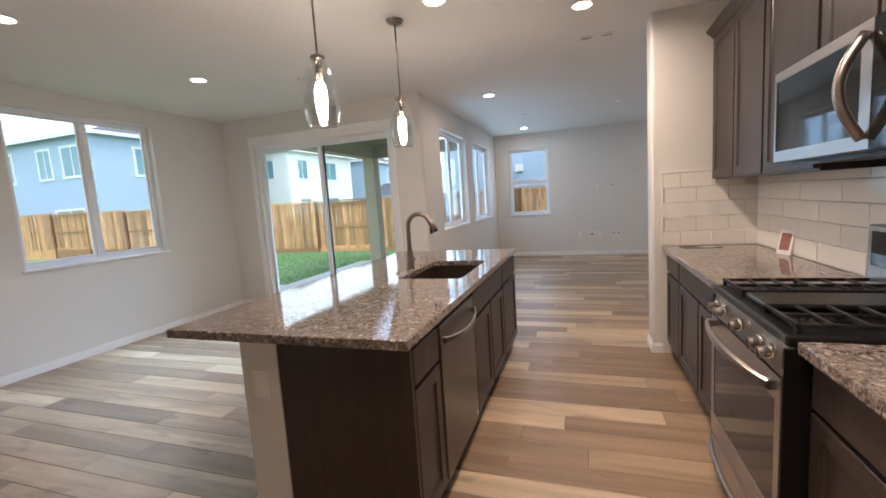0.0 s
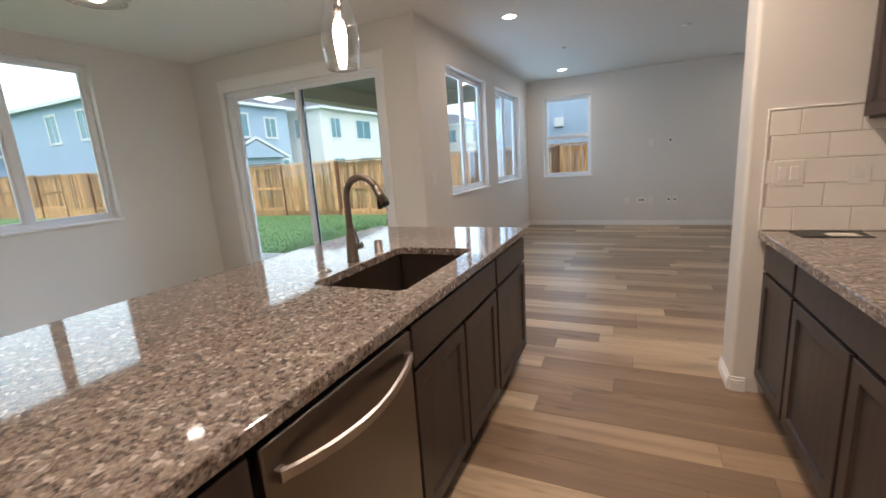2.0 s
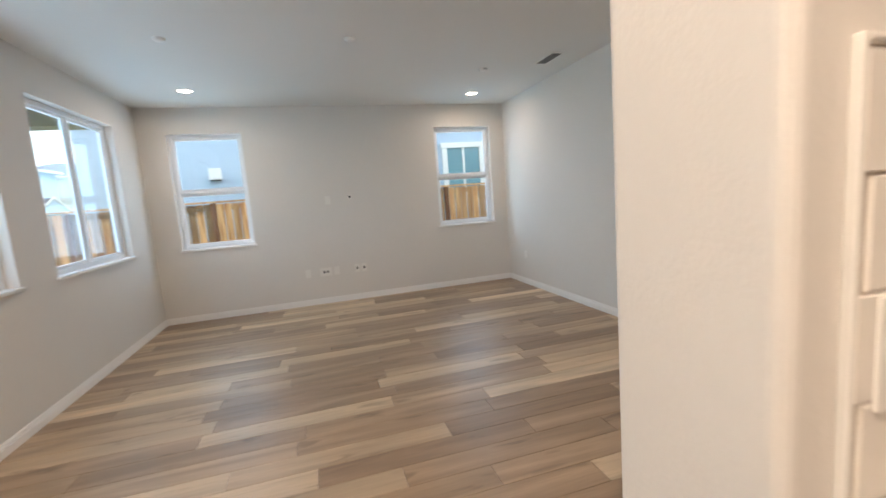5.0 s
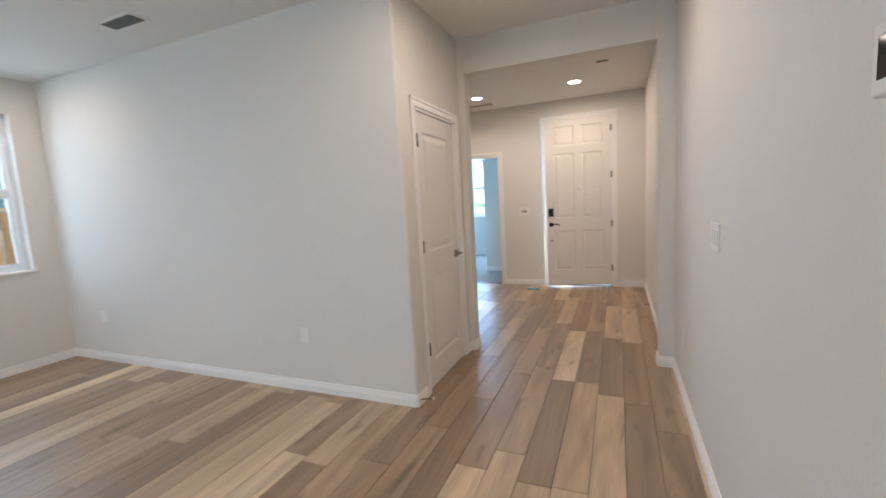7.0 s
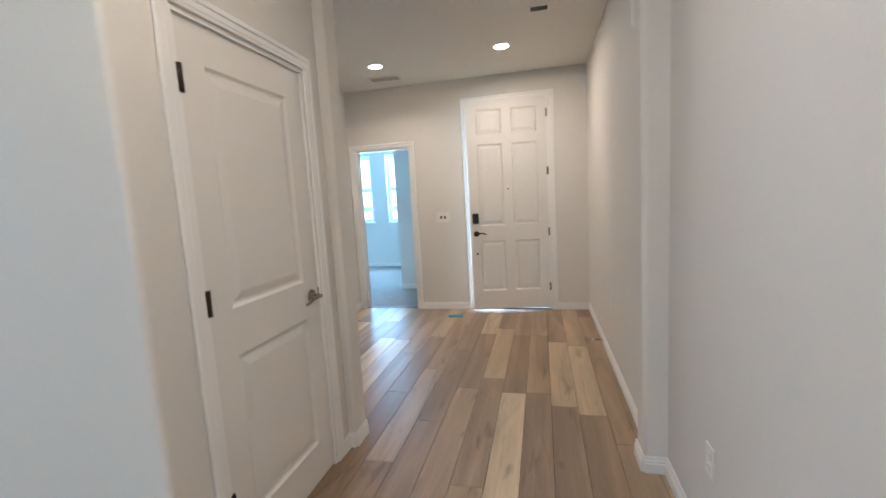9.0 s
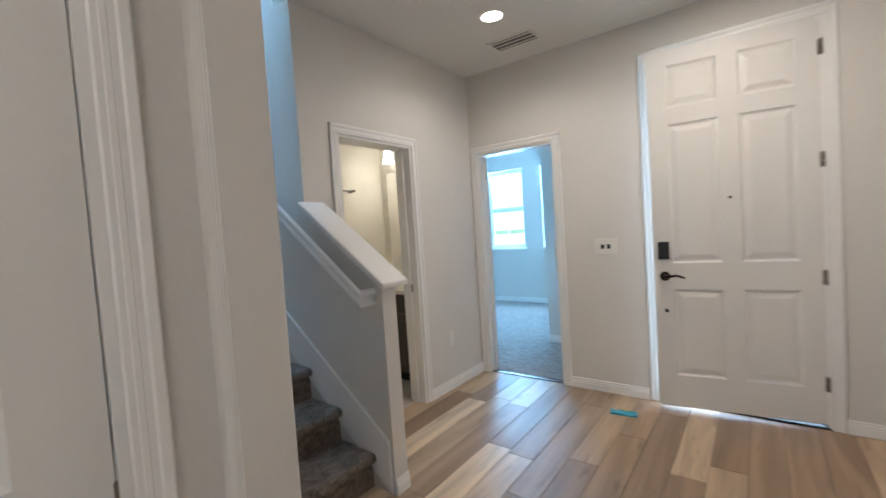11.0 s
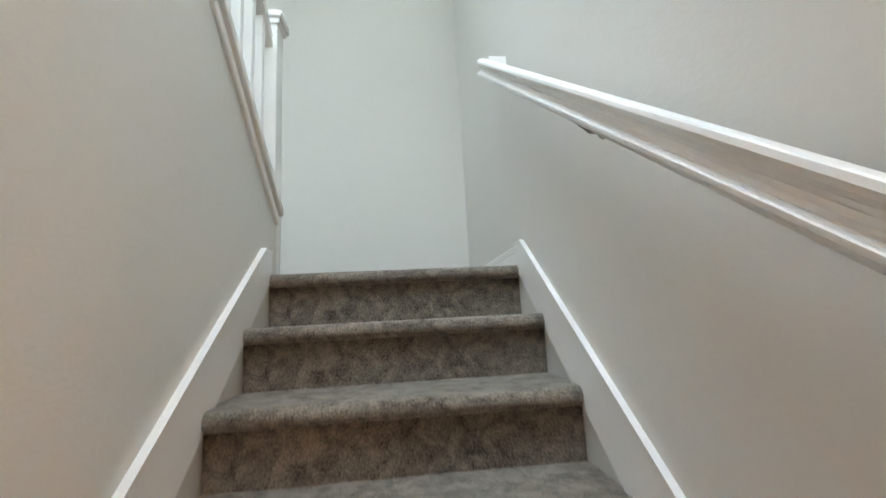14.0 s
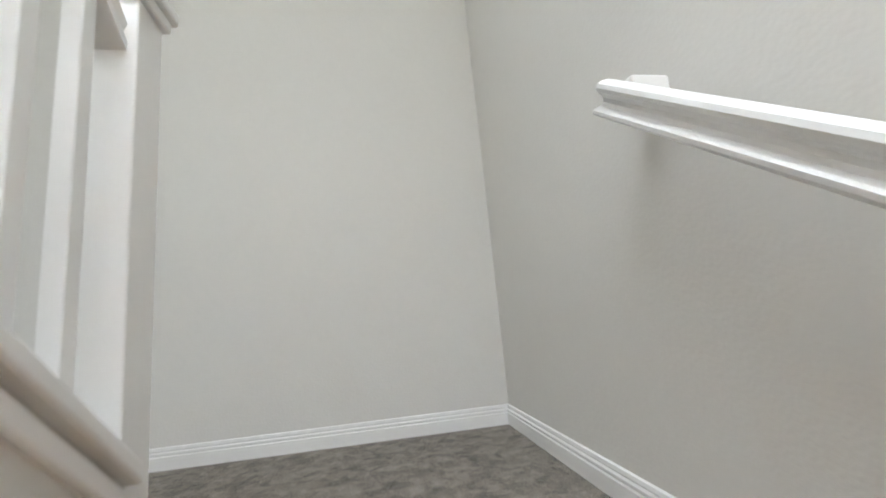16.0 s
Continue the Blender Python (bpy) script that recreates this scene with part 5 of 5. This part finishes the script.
def baseboard(x0, y0, x1, y1, z=0.0):
    """Baseboard along a wall face; the room lies to the left of the way from start to end."""
    d = Vector((x1 - x0, y1 - y0, 0))
    ln = d.length
    prof = [(0.0, 0.0), (0.014, 0.0), (0.014, 0.048), (0.009, 0.051), (0.012, 0.056), (0.012, 0.062), (0.006, 0.066), (0.0085, 0.071), (0.007, 0.081), (0.0, 0.083)]
    bm = bmesh.new()
    rings = [[bm.verts.new((u, a, h)) for a, h in prof] for u in (0, ln)]
    n = len(prof)
    for i in range(n):
        bm.faces.new((rings[0][i], rings[0][(i + 1) % n], rings[1][(i + 1) % n], rings[1][i]))
    bm.faces.new(rings[0])
    bm.faces.new(rings[1])
    ob = structure("baseboard", bm, TRIM, "white stepped painted baseboard", "baseboard")
    ob.matrix_world = Matrix.Translation((x0, y0, z)) @ Matrix.Rotation(math.atan2(d.y, d.x), 4, 'Z')


for seg in ((-5.03, 5.04, -5.03, -2.7), (-4.57, 5.04, -5.03, 5.04), (XW, 5.04, -2.255, 5.04), (XW, YN, XW, 5.04), (XE, YN, XW, YN), (XE, YC, XE, YN),
            (3.192, YC, XE, YC), (4.167, YC, 4.08, YC), (4.167, 5.704, 4.167, YC), (4.316, 5.704, 4.167, 5.704), (4.167, 4.186, 4.316, 4.186),
            (4.167, 4.08, 4.167, 4.186), (0.535, 4.08, 4.167, 4.08), (0.535, 3.83, 0.535, 4.08), (0.607, 3.83, 0.535, 3.83),
            (4.30, 4.12, FRONT, 4.12), (FRONT, 4.12, FRONT, 4.475), (FRONT, 5.54, FRONT, 6.131), (FRONT, 6.988, FRONT, 7.0), (FRONT, 7.0, 6.349, 7.0), (5.506, 7.0, 5.39, 7.0), (5.39, 7.0, 5.39, 6.41),
            (5.39, 6.41, 5.293, 6.41), (4.316, 6.43, 4.316, 5.704), (8.29, 5.9, 8.29, 6.81), (10.5, 6.9, 10.5, 10.0), (8.29, 6.81, 10.5, 6.81)):
    baseboard(*seg)
for seg in ((5.293, 8.58, 5.293, 9.79), (5.293, 9.79, 3.155, 9.79)):
    baseboard(*seg, z=lz)

# door stops and floor litter
for x, y, dx, dy in ((3.06, 5.73, 0.03, -0.07), (5.95, 4.135, 0.0, 0.075)):
    ds = thing("door_stop", "small spring door stop on the baseboard", "door stop", pose(x, y, 0.045))
    part("spring", cyl(bmesh.new(), (0, 0, 0), (dx, dy, 0.0), 0.005, 0.006, 10), NICKEL, ds)
    part("tip", cyl(bmesh.new(), (dx, dy, 0), (dx * 1.2, dy * 1.2, 0.0), 0.009, 0.009, 10), PLASTIC, ds)
BLUE_WRAP = material("blue_wrapper", lin(60, 150, 175), 0.5, vary=0.3, scale=40)
YELLOW_WRAP = material("yellow_wrapper", lin(205, 170, 60), 0.5, vary=0.2, scale=40)
lt = thing("crumpled_packet", "small blue and yellow crumpled packet on the floor", "litter", pose(6.785, 5.65, 0.001, 0, 0, -82))
bm = boxed(-0.085, 0.085, -0.03, 0.03, 0.0, 0.025)
bmesh.ops.subdivide_edges(bm, edges=bm.edges, cuts=4, use_grid_fill=True)
for v in bm.verts:
    if v.co.z > 0.002:
        v.co.z *= 0.55 + 0.45 * noise.noise(v.co * 30)
part("packet", bm, BLUE_WRAP, lt)
bm = boxed(-0.02, 0.06, 0.028, 0.06, 0.0, 0.02)
bmesh.ops.subdivide_edges(bm, edges=bm.edges, cuts=3, use_grid_fill=True)
for v in bm.verts:
    if v.co.z > 0.002:
        v.co.z *= 0.5 + 0.6 * noise.noise(v.co * 40)
part("label_strip", bm, YELLOW_WRAP, lt, "yellow strip")

# ---- bathroom ----
structure("wall_bath_end", slab_mesh('y', 8.1, 8.18, 5.39, 7.05, 0, CEIL), BATH_PAINT, "cream painted bathroom wall", "wall")
structure("wall_bath_west", slab_mesh('x', 5.391, 5.396, 7.155, 8.1, 0, CEIL), BATH_PAINT, "cream painted bathroom wall", "wall")
vn = thing("bathroom_vanity", "dark espresso vanity with a cream top", "vanity", pose(6.50, 8.09, 0, 0, 0, WEST))
part("body", boxed(0.0, 0.9, 0.022, 0.545, 0.1, 0.82), CABINET, vn)
part("toe_kick", boxed(0.0, 0.9, 0.08, 0.54, 0.0, 0.1), TOE_SHADE, vn)
for i in range(2):
    part("door", shaker(bmesh.new(), 0.45 * i + 0.004, 0.45 * i + 0.446, 0.12, 0.64), CABINET, vn)
part("drawer_front", boxed(0.004, 0.896, 0.0, 0.02, 0.655, 0.81, 0.003, 1), CABINET, vn)
part("top", boxed(-0.005, 0.905, -0.02, 0.547, 0.82, 0.855, 0.004, 2), VANITY_TOP, vn, "cream cultured marble top")
part("backsplash", boxed(0.0, 0.9, 0.527, 0.547, 0.855, 0.93), VANITY_TOP, vn)
tagged(part("mirror", boxed(7.044, 7.049, 7.25, 8.01, 0.935, 1.99), MIRROR), "frameless bathroom wall mirror above the vanity", "mirror")
vl = thing("vanity_light", "brushed nickel vanity light with glowing bell shades", "wall light", pose(7.05, 7.6, 2.24))
part("bar", boxed(-0.03, 0.0, -0.36, 0.36, -0.025, 0.025, 0.006, 2), NICKEL, vl)
for y in (-0.26, 0.0, 0.26):
    bm = bmesh.new()
    tube(bm, [(-0.03, y, 0), (-0.09, y, 0.02), (-0.12, y, 0.0), (-0.12, y, -0.03)], 0.007, 8)
    arm = part("arm", bm, NICKEL, vl)
    part("shade", lathe(bmesh.new(), [(0.02, -0.03), (0.035, -0.06), (0.042, -0.12), (0.062, -0.165), (0.0, -0.16)], (-0.12, y, 0), 20), BATH_GLOW, arm, "glowing frosted bell shade")
area_lamp("vanity_lamp", look((6.9, 7.6, 2.06), (6.0, 7.7, 1.2)), 0.7, 0.1, BATH_W, (1.0, 0.84, 0.6))
tb = thing("towel_bar", "brushed nickel towel bar on the bathroom wall", "towel bar", pose(6.3, 8.1, 1.80))
part("bar", cyl(bmesh.new(), (-0.3, -0.06, 0), (0.3, -0.06, 0), 0.008, n=12), NICKEL, tb)
for x in (-0.3, 0.3):
    part("post", cyl(bmesh.new(), (x, -0.075, 0), (x, 0.0, 0), 0.012, 0.016, 14), NICKEL, tb)

# ---- outdoors ----
structure("ground", slab_mesh('z', -0.5, -0.16, -160, 160, -160, 220), GRASS, "short green lawn reaching to the horizon", "ground")
random.seed(11)
verts, faces = [], []
for i in range(16000):
    x, y = random.uniform(-17, -3.6), random.uniform(6.2, 12.7)
    if x > -5.85 and y < 10.2:
        continue
    h, w, a = random.uniform(0.03, 0.075), random.uniform(0.006, 0.012), random.uniform(0, math.pi)
    lx, ly = random.uniform(-0.03, 0.03), random.uniform(-0.03, 0.03)
    k = len(verts)
    verts += [(x - w * math.cos(a), y - w * math.sin(a), -0.16), (x + w * math.cos(a), y + w * math.sin(a), -0.16), (x + lx, y + ly, -0.16 + h)]
    faces.append((k, k + 1, k + 2))
me = bpy.data.meshes.new("grass_blades")
me.from_pydata(verts, [], faces)
me.materials.append(material("grass_blade", lin(112, 158, 86), 0.8, vary=0.3, scale=0.8, fine=20))
tagged(new("grass_blades", me), "short green lawn grass behind the patio", "grass", kind="stuff")
structure("patio_slab", boxed(-5.8, -2.04, 5.18, 10.1, -0.3, -0.10, 0.01), CONCRETE, "pale concrete patio slab", "patio")
structure("patio_walk", boxed(-6.9, -5.802, 5.18, 7.0, -0.3, -0.105, 0.01), CONCRETE, "pale concrete path beside the patio", "patio")

pc = thing("patio_cover", "stucco patio roof with a deep beam and square column", "patio cover", pose(-5.25, 9.9, -0.1))
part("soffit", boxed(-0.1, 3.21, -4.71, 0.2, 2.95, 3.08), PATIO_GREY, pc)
part("beam", boxed(-0.1, 0.2, -4.71, -0.1, 2.68, 2.95), STUCCO_PATIO, pc)
part("beam", boxed(0.2, 3.21, -0.1, 0.2, 2.68, 2.949), STUCCO_PATIO, pc)
part("column", boxed(-0.1, 0.2, -0.1, 0.2, 0.0, 2.68), STUCCO_PATIO, pc)

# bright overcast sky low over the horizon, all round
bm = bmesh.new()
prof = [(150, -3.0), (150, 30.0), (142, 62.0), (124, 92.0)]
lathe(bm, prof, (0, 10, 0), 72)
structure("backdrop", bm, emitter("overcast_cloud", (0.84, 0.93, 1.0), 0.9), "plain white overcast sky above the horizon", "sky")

# fence along the back of the yard
FY = 12.8
random.seed(3)
board = finish("board", boxed(-0.064, 0.064, -0.009, 0.009, 0.0, 1.62), FENCE)
bay = 2.4
k = 0
x = -57.0
while x < 9.0:
    fn = thing("fence_section", "cedar board fence section with rails and a post", "fence", pose(x, FY, -0.16 + max(0.0, -10.0 - max(x, -34.0)) * 0.022), "cedar fence sections")
    part("post", boxed(-0.045, 0.045, -0.045, 0.045, -0.5, 1.76), FENCE_DARK, fn)
    side = -0.055 if k % 2 else 0.055
    for z in (0.12, 0.86, 1.62):
        part("rail", boxed(0.045, bay - 0.045, side * 0.2 - 0.02, side * 0.2 + 0.02, z, z + 0.085), FENCE, fn)
    part("kick_board", boxed(0.045, bay - 0.045, -0.018, 0.018, -0.5, 0.12), FENCE, fn)
    part("cap_board", boxed(-0.045, bay - 0.045, -0.065, 0.065, 1.765, 1.80), FENCE, fn)
    n = 16
    for i in range(n):
        b = new("board", board)
        b.parent = fn
        b.location = (0.045 + (bay - 0.09) * (i + 0.5) / n, side * (1.0 if i % 2 else 0.72), 0.125)
    x += bay
    k += 1


def house(m, w, d, h, wall_mat, windows, label, ridge='x', eave=0.45, rise=1.9, side=(), porch=None):
    """A two-storey house: x along the front (w), y depth (d), front at y=0 facing -y; windows: (x, z, w, h)."""
    o = thing("house", label, "house", m)
    part("wall", boxed(0, w, 0, d, -0.2, h), wall_mat, o)
    bm = bmesh.new()
    e = eave
    if ridge == 'x':
        pts = [(-e, -e, h), (w + e, -e, h), (w + e, d + e, h), (-e, d + e, h), (d * 0.4, d / 2, h + rise), (w - d * 0.4, d / 2, h + rise)]
        fs = [(0, 1, 5, 4), (2, 3, 4, 5), (1, 2, 5), (3, 0, 4), (3, 2, 1, 0)]
    else:
        pts = [(-e, -e, h), (w + e, -e, h), (w + e, d + e, h), (-e, d + e, h), (w / 2, -e, h + rise), (w / 2, d + e, h + rise)]
        fs = [(0, 4, 5, 3), (1, 2, 5, 4), (0, 1, 4), (2, 3, 5), (3, 2, 1, 0)]
    vs = [bm.verts.new(p) for p in pts]
    for f in fs:
        bm.faces.new([vs[i] for i in f])
    rf = part("roof", bm, ROOF, o)
    if ridge != 'x':
        part("gable", extrude_poly(bmesh.new(), [(0.0, h), (w, h), (w / 2, h + rise * 0.92)], 'y', 0.0, 0.1), wall_mat, o)
    bm = bmesh.new()
    box(bm, -e - 0.03, w + e + 0.03, -e - 0.03, -e, h - 0.18, h + 0.02)
    box(bm, -e - 0.03, -e, -e, d + e, h - 0.18, h + 0.02)
    box(bm, w + e, w + e + 0.03, -e, d + e, h - 0.18, h + 0.02)
    part("fascia", bm, EXT_TRIM, o)
    def opening(turned, x, z, ww, hh):
        def bx(bm, a0, a1, b0, b1, c0, c1):
            return box(bm, w - b1, w - b0, a0, a1, c0, c1) if turned else box(bm, a0, a1, b0, b1, c0, c1)
        t = 0.14
        x, ww, hh = x - ww * 0.12, ww * 1.24, hh * 1.08
        bm = bmesh.new()
        bx(bm, x - t, x, -0.04, 0.01, z, z + hh)
        bx(bm, x + ww, x + ww + t, -0.04, 0.01, z, z + hh)
        bx(bm, x - t - 0.04, x + ww + t + 0.04, -0.06, 0.01, z - t, z)
        bx(bm, x - t - 0.04, x + ww + t + 0.04, -0.05, 0.01, z + hh, z + hh + t)
        wo = part("window", bm, EXT_TRIM, o)
        part("pane", bx(bmesh.new(), x, x + ww, -0.004, 0.004, z, z + hh), EXT_GLASS, wo, "dark reflecting glass")
        if ww > 0.9:
            bm = bx(bmesh.new(), x + ww / 2 - 0.03, x + ww / 2 + 0.03, -0.02, 0.0, z, z + hh)
        else:
            bm = bx(bmesh.new(), x, x + ww, -0.02, 0.0, z + hh / 2 - 0.03, z + hh / 2 + 0.03)
        part("sash_bar", bm, EXT_TRIM, wo)
    for q in windows:
        opening(False, *q)
    for q in side:
        opening(True, *q)
    if porch:
        y0, y1 = porch
        part("porch", boxed(w, w + 1.8, y0 + 0.3, y1 - 0.3, -0.2, 2.6), wall_mat, o)
        part("porch_roof", extrude_poly(bmesh.new(), [(y0, 2.6), ((y0 + y1) / 2, 3.9), (y1, 2.6)], 'x', w, w + 2.2), ROOF, o)
        bm = bmesh.new()
        for ya, yb in ((y0, (y0 + y1) / 2), (y1, (y0 + y1) / 2)):
            extrude_poly(bm, [(ya, 2.52), (yb, 3.82), (yb, 4.0), (ya, 2.7)], 'x', w + 2.2, w + 2.26)
        part("porch_fascia", bm, EXT_TRIM, o)
        extra = bmesh.new()
        extrude_poly(extra, [(y0 + 0.5, 2.62), ((y0 + y1) / 2, 3.72), (y1 - 0.5, 2.62)], 'x', w + 2.2, w + 2.23)
        part("porch_gable", extra, wall_mat, o)
    return o


EAVE = 6.4
house(pose(-37.0, 15.8, -0.16), 12.4, 11.7, EAVE, STUCCO_BLUE, [(4.6, 4.2, 0.8, 1.4), (8.0, 4.2, 0.8, 1.4), (10.1, 4.2, 1.2, 1.4), (9.0, 1.0, 1.8, 1.2)],
      "two-storey blue-grey stucco house with white window trim", side=[(2.4, 4.2, 1.3, 1.35), (6.8, 4.2, 0.9, 1.35), (9.5, 4.2, 0.75, 1.2), (9.6, 1.2, 1.5, 1.2), (4.0, 1.2, 1.6, 1.2)], porch=(3.4, 9.2))
house(pose(-34.0, 28.6, -0.16), 11.7, 9.6, EAVE, STUCCO_WHITE, [(9.2, 4.2, 0.9, 1.3)], "two-storey cream stucco house with white window trim",
      side=[(1.3, 4.1, 0.95, 1.4), (4.9, 4.1, 1.7, 1.4), (1.3, 1.1, 1.1, 1.2), (5.0, 1.1, 1.7, 1.2)])
house(pose(-33.5, 41.0, -0.16), 11.2, 10.0, EAVE, STUCCO_BLUE, [], "two-storey pale blue stucco house behind the cedar fence", side=[(1.5, 4.1, 0.95, 1.4), (6.0, 4.1, 1.4, 1.4)], porch=(2.0, 7.0))
house(pose(-31.0, 55.0, -0.16), 11.2, 10.0, EAVE, STUCCO_WHITE, [(8.0, 4.1, 1.2, 1.4)], "two-storey cream stucco house behind the cedar fence", side=[(1.5, 4.1, 0.95, 1.4), (6.0, 4.1, 1.4, 1.4)])
house(pose(-16.0, 50.0, -0.16), 11.0, 9.0, 5.9, STUCCO_WHITE, [(1.5, 4.0, 1.0, 1.3), (5.0, 4.0, 1.0, 1.3), (8.4, 4.0, 1.0, 1.3)], "two-storey cream stucco house far behind the fence", ridge='y')
house(pose(-4.7, 14.6, -0.16), 12.0, 8.0, 6.2, STUCCO_BLUE, [(8.45, 1.45, 0.75, 1.28), (3.0, 4.2, 0.9, 1.2)], "blue-grey stucco neighbour house close behind the fence")
house(pose(-55.0, 15.2, -0.16), 15.0, 9.0, 3.9, STUCCO_BLUE, [(3.0, 1.0, 1.4, 1.2), (7.5, 1.0, 1.4, 1.2)], "low blue-grey stucco house wing with a dark tile roof", side=[(2.0, 1.0, 1.5, 1.2), (5.5, 1.0, 1.2, 1.2)], rise=1.5)
wv = thing("wall_vent", "square white dryer vent on the neighbour's stucco wall", "vent", pose(-2.03, 14.6, 2.3))
part("hood", boxed(-0.13, 0.13, -0.12, 0.0, -0.12, 0.14, 0.01, 2), EXT_TRIM, wv)
part("flap", boxed(-0.11, 0.11, -0.125, -0.02, -0.15, -0.12), BLACK, wv)
# street side, seen from the bedroom
house(pose(92.0, 16.0, -0.16, 0, 0, -90) @ pose(-12, 0, 0), 12.0, 8.0, 3.0, STUCCO_WHITE, [(1.5, 0.9, 1.2, 1.35), (5.0, 0.9, 1.2, 1.35), (8.5, 0.9, 1.2, 1.35)], "low cream stucco house across the street", rise=1.2)
structure("road", boxed(12.0, 70.0, -60.0, 90.0, -0.3, -0.15), CONCRETE, "pale concrete street and driveways in front of the house", "road")

# ---- floor planks ----
PW, PL = 0.164, 1.215
plank_mesh = finish("plank", boxed(-PL / 2, PL / 2, -PW / 2, PW / 2, -0.012, 0.0, 0.0016, 1), PLANK)
rooms = ((-5.03, 1.27, -2.7, 5.04), (XW, XE, 5.0, YN), (0.5, FRONT, 4.08, 5.745), (4.345, FRONT, 4.1, 7.05))
random.seed(21)
near, far = [], []
row = 0
y = -2.7
while y < YN + 0.1:
    off = random.uniform(0, PL)
    x = -5.1 - off
    while x < FRONT + 0.2:
        cx, cy = x + PL / 2, y + PW / 2
        spans = [(max(x, r[0] - 0.04), min(x + PL, r[1] + 0.04)) for r in rooms if x + PL > r[0] and x < r[1] and cy + PW / 2 > r[2] and cy - PW / 2 < r[3]]
        if spans:
            (near if (cy > 1.3 and cx > -2.4) else far).append((cx, cy, min(s[0] for s in spans), max(s[1] for s in spans)))
        x += PL + 0.0022
    y += PW + 0.0022
floor_ob = bpy.data.objects["floor"]
near.sort(key=lambda p: abs(p[0] - 2.0) + abs(p[1] - 5.0))
for cx, cy, xa, xb in near[:300]:
    cut = xb - xa < PL - 0.002
    p = new("plank", finish("plank", boxed(xa - cx, xb - cx, -PW / 2, PW / 2, -0.012, 0.0, 0.0016, 1), PLANK) if cut else plank_mesh)
    p.parent = floor_ob
    p.location = (cx, cy, 0.0)
bm_v, bm_f = [], []
b = 0.0016
for cx, cy, xa, xb in near[300:] + far:
    k = len(bm_v)
    for z, i in ((-0.012, 0.0), (-b, 0.0), (0.0, b)):
        bm_v += [(xa + i, cy - PW / 2 + i, z), (xb - i, cy - PW / 2 + i, z), (xb - i, cy + PW / 2 - i, z), (xa + i, cy + PW / 2 - i, z)]
    for lo in (0, 4):
        for j in range(4):
            bm_f.append((k + lo + j, k + lo + (j + 1) % 4, k + lo + 4 + (j + 1) % 4, k + lo + 4 + j))
    bm_f.append((k + 8, k + 9, k + 10, k + 11))
me = bpy.data.meshes.new("far_planks")
me.from_pydata(bm_v, [], bm_f)
me.materials.append(PLANK_JOINED)
fp = tagged(new("far_planks", me), "wood-look vinyl planks in warm greige tones", kind="stuff")
fp.parent = floor_ob

# ---- backsplash tiles ----
TW, TH = 0.2225, 0.1168
bs1 = tagged(thing("backsplash_end", "glossy white subway tile backsplash on the end wall", "backsplash"), kind="structure")
part("grout_bed", boxed(0.612, 1.2695, 3.8245, 3.8298, 0.914, 1.505), GROUT, bs1)
part("edge_trim", boxed(0.604, 0.614, 3.818, 3.8299, 0.914, 1.512, 0.003, 2), PLASTIC, bs1)
part("edge_trim", boxed(0.614, 0.955, 3.818, 3.8299, 1.503, 1.512, 0.003, 2), PLASTIC, bs1)
bs2 = tagged(thing("backsplash_side", "glossy white subway tile backsplash behind the range", "backsplash"), kind="structure")
part("grout_bed", boxed(1.2645, 1.2698, -0.05, 3.8245, 0.914, 1.49), GROUT, bs2)
cache = {}


def tile(parent, axis, a0, a1, z0, z1):
    key = (axis, round(a1 - a0, 4), round(z1 - z0, 4))
    g = 0.0016
    w, h = a1 - a0 - 2 * g, z1 - z0 - 2 * g
    if w < 0.012:
        return
    if key not in cache:
        bm = bmesh.new()
        q = 0.002
        vs = []
        for y, i in ((0.0, 0.0), (-0.004, 0.0), (-0.006, q)):
            vs.append([bm.verts.new((u, y, v)) for u, v in ((-w / 2 + i, -h / 2 + i), (w / 2 - i, -h / 2 + i), (w / 2 - i, h / 2 - i), (-w / 2 + i, h / 2 - i))])
        for r0, r1 in zip(vs, vs[1:]):
            for k in range(4):
                bm.faces.new((r0[k], r0[(k + 1) % 4], r1[(k + 1) % 4], r1[k]))
        bm.faces.new(vs[-1])
        cache[key] = finish("tile", bm, TILE)
    t = new("tile", cache[key])
    t.parent = parent
    c = (a0 + a1) / 2
    if axis == 'y':
        t.matrix_local = pose(c, 3.826, (z0 + z1) / 2)
    else:
        t.matrix_local = pose(1.266, c, (z0 + z1) / 2, 0, 0, -90)


for r in range(5):
    z0 = 0.916 + r * TH
    z1 = z0 + TH
    a = 0.614 - (TW / 2 if r % 2 else 0) - 0.098
    while a < 1.263:
        tile(bs1, 'y', max(a, 0.614), min(a + TW, 1.263), z0, z1)
        a += TW
    if r < 5:
        a = 3.82 + (TW if r % 2 else 0)
        while a > 0.6:
            tile(bs2, 'x', a - 2 * TW, min(a, 3.82), z0, min(z1, 1.49))
            a -= 2 * TW
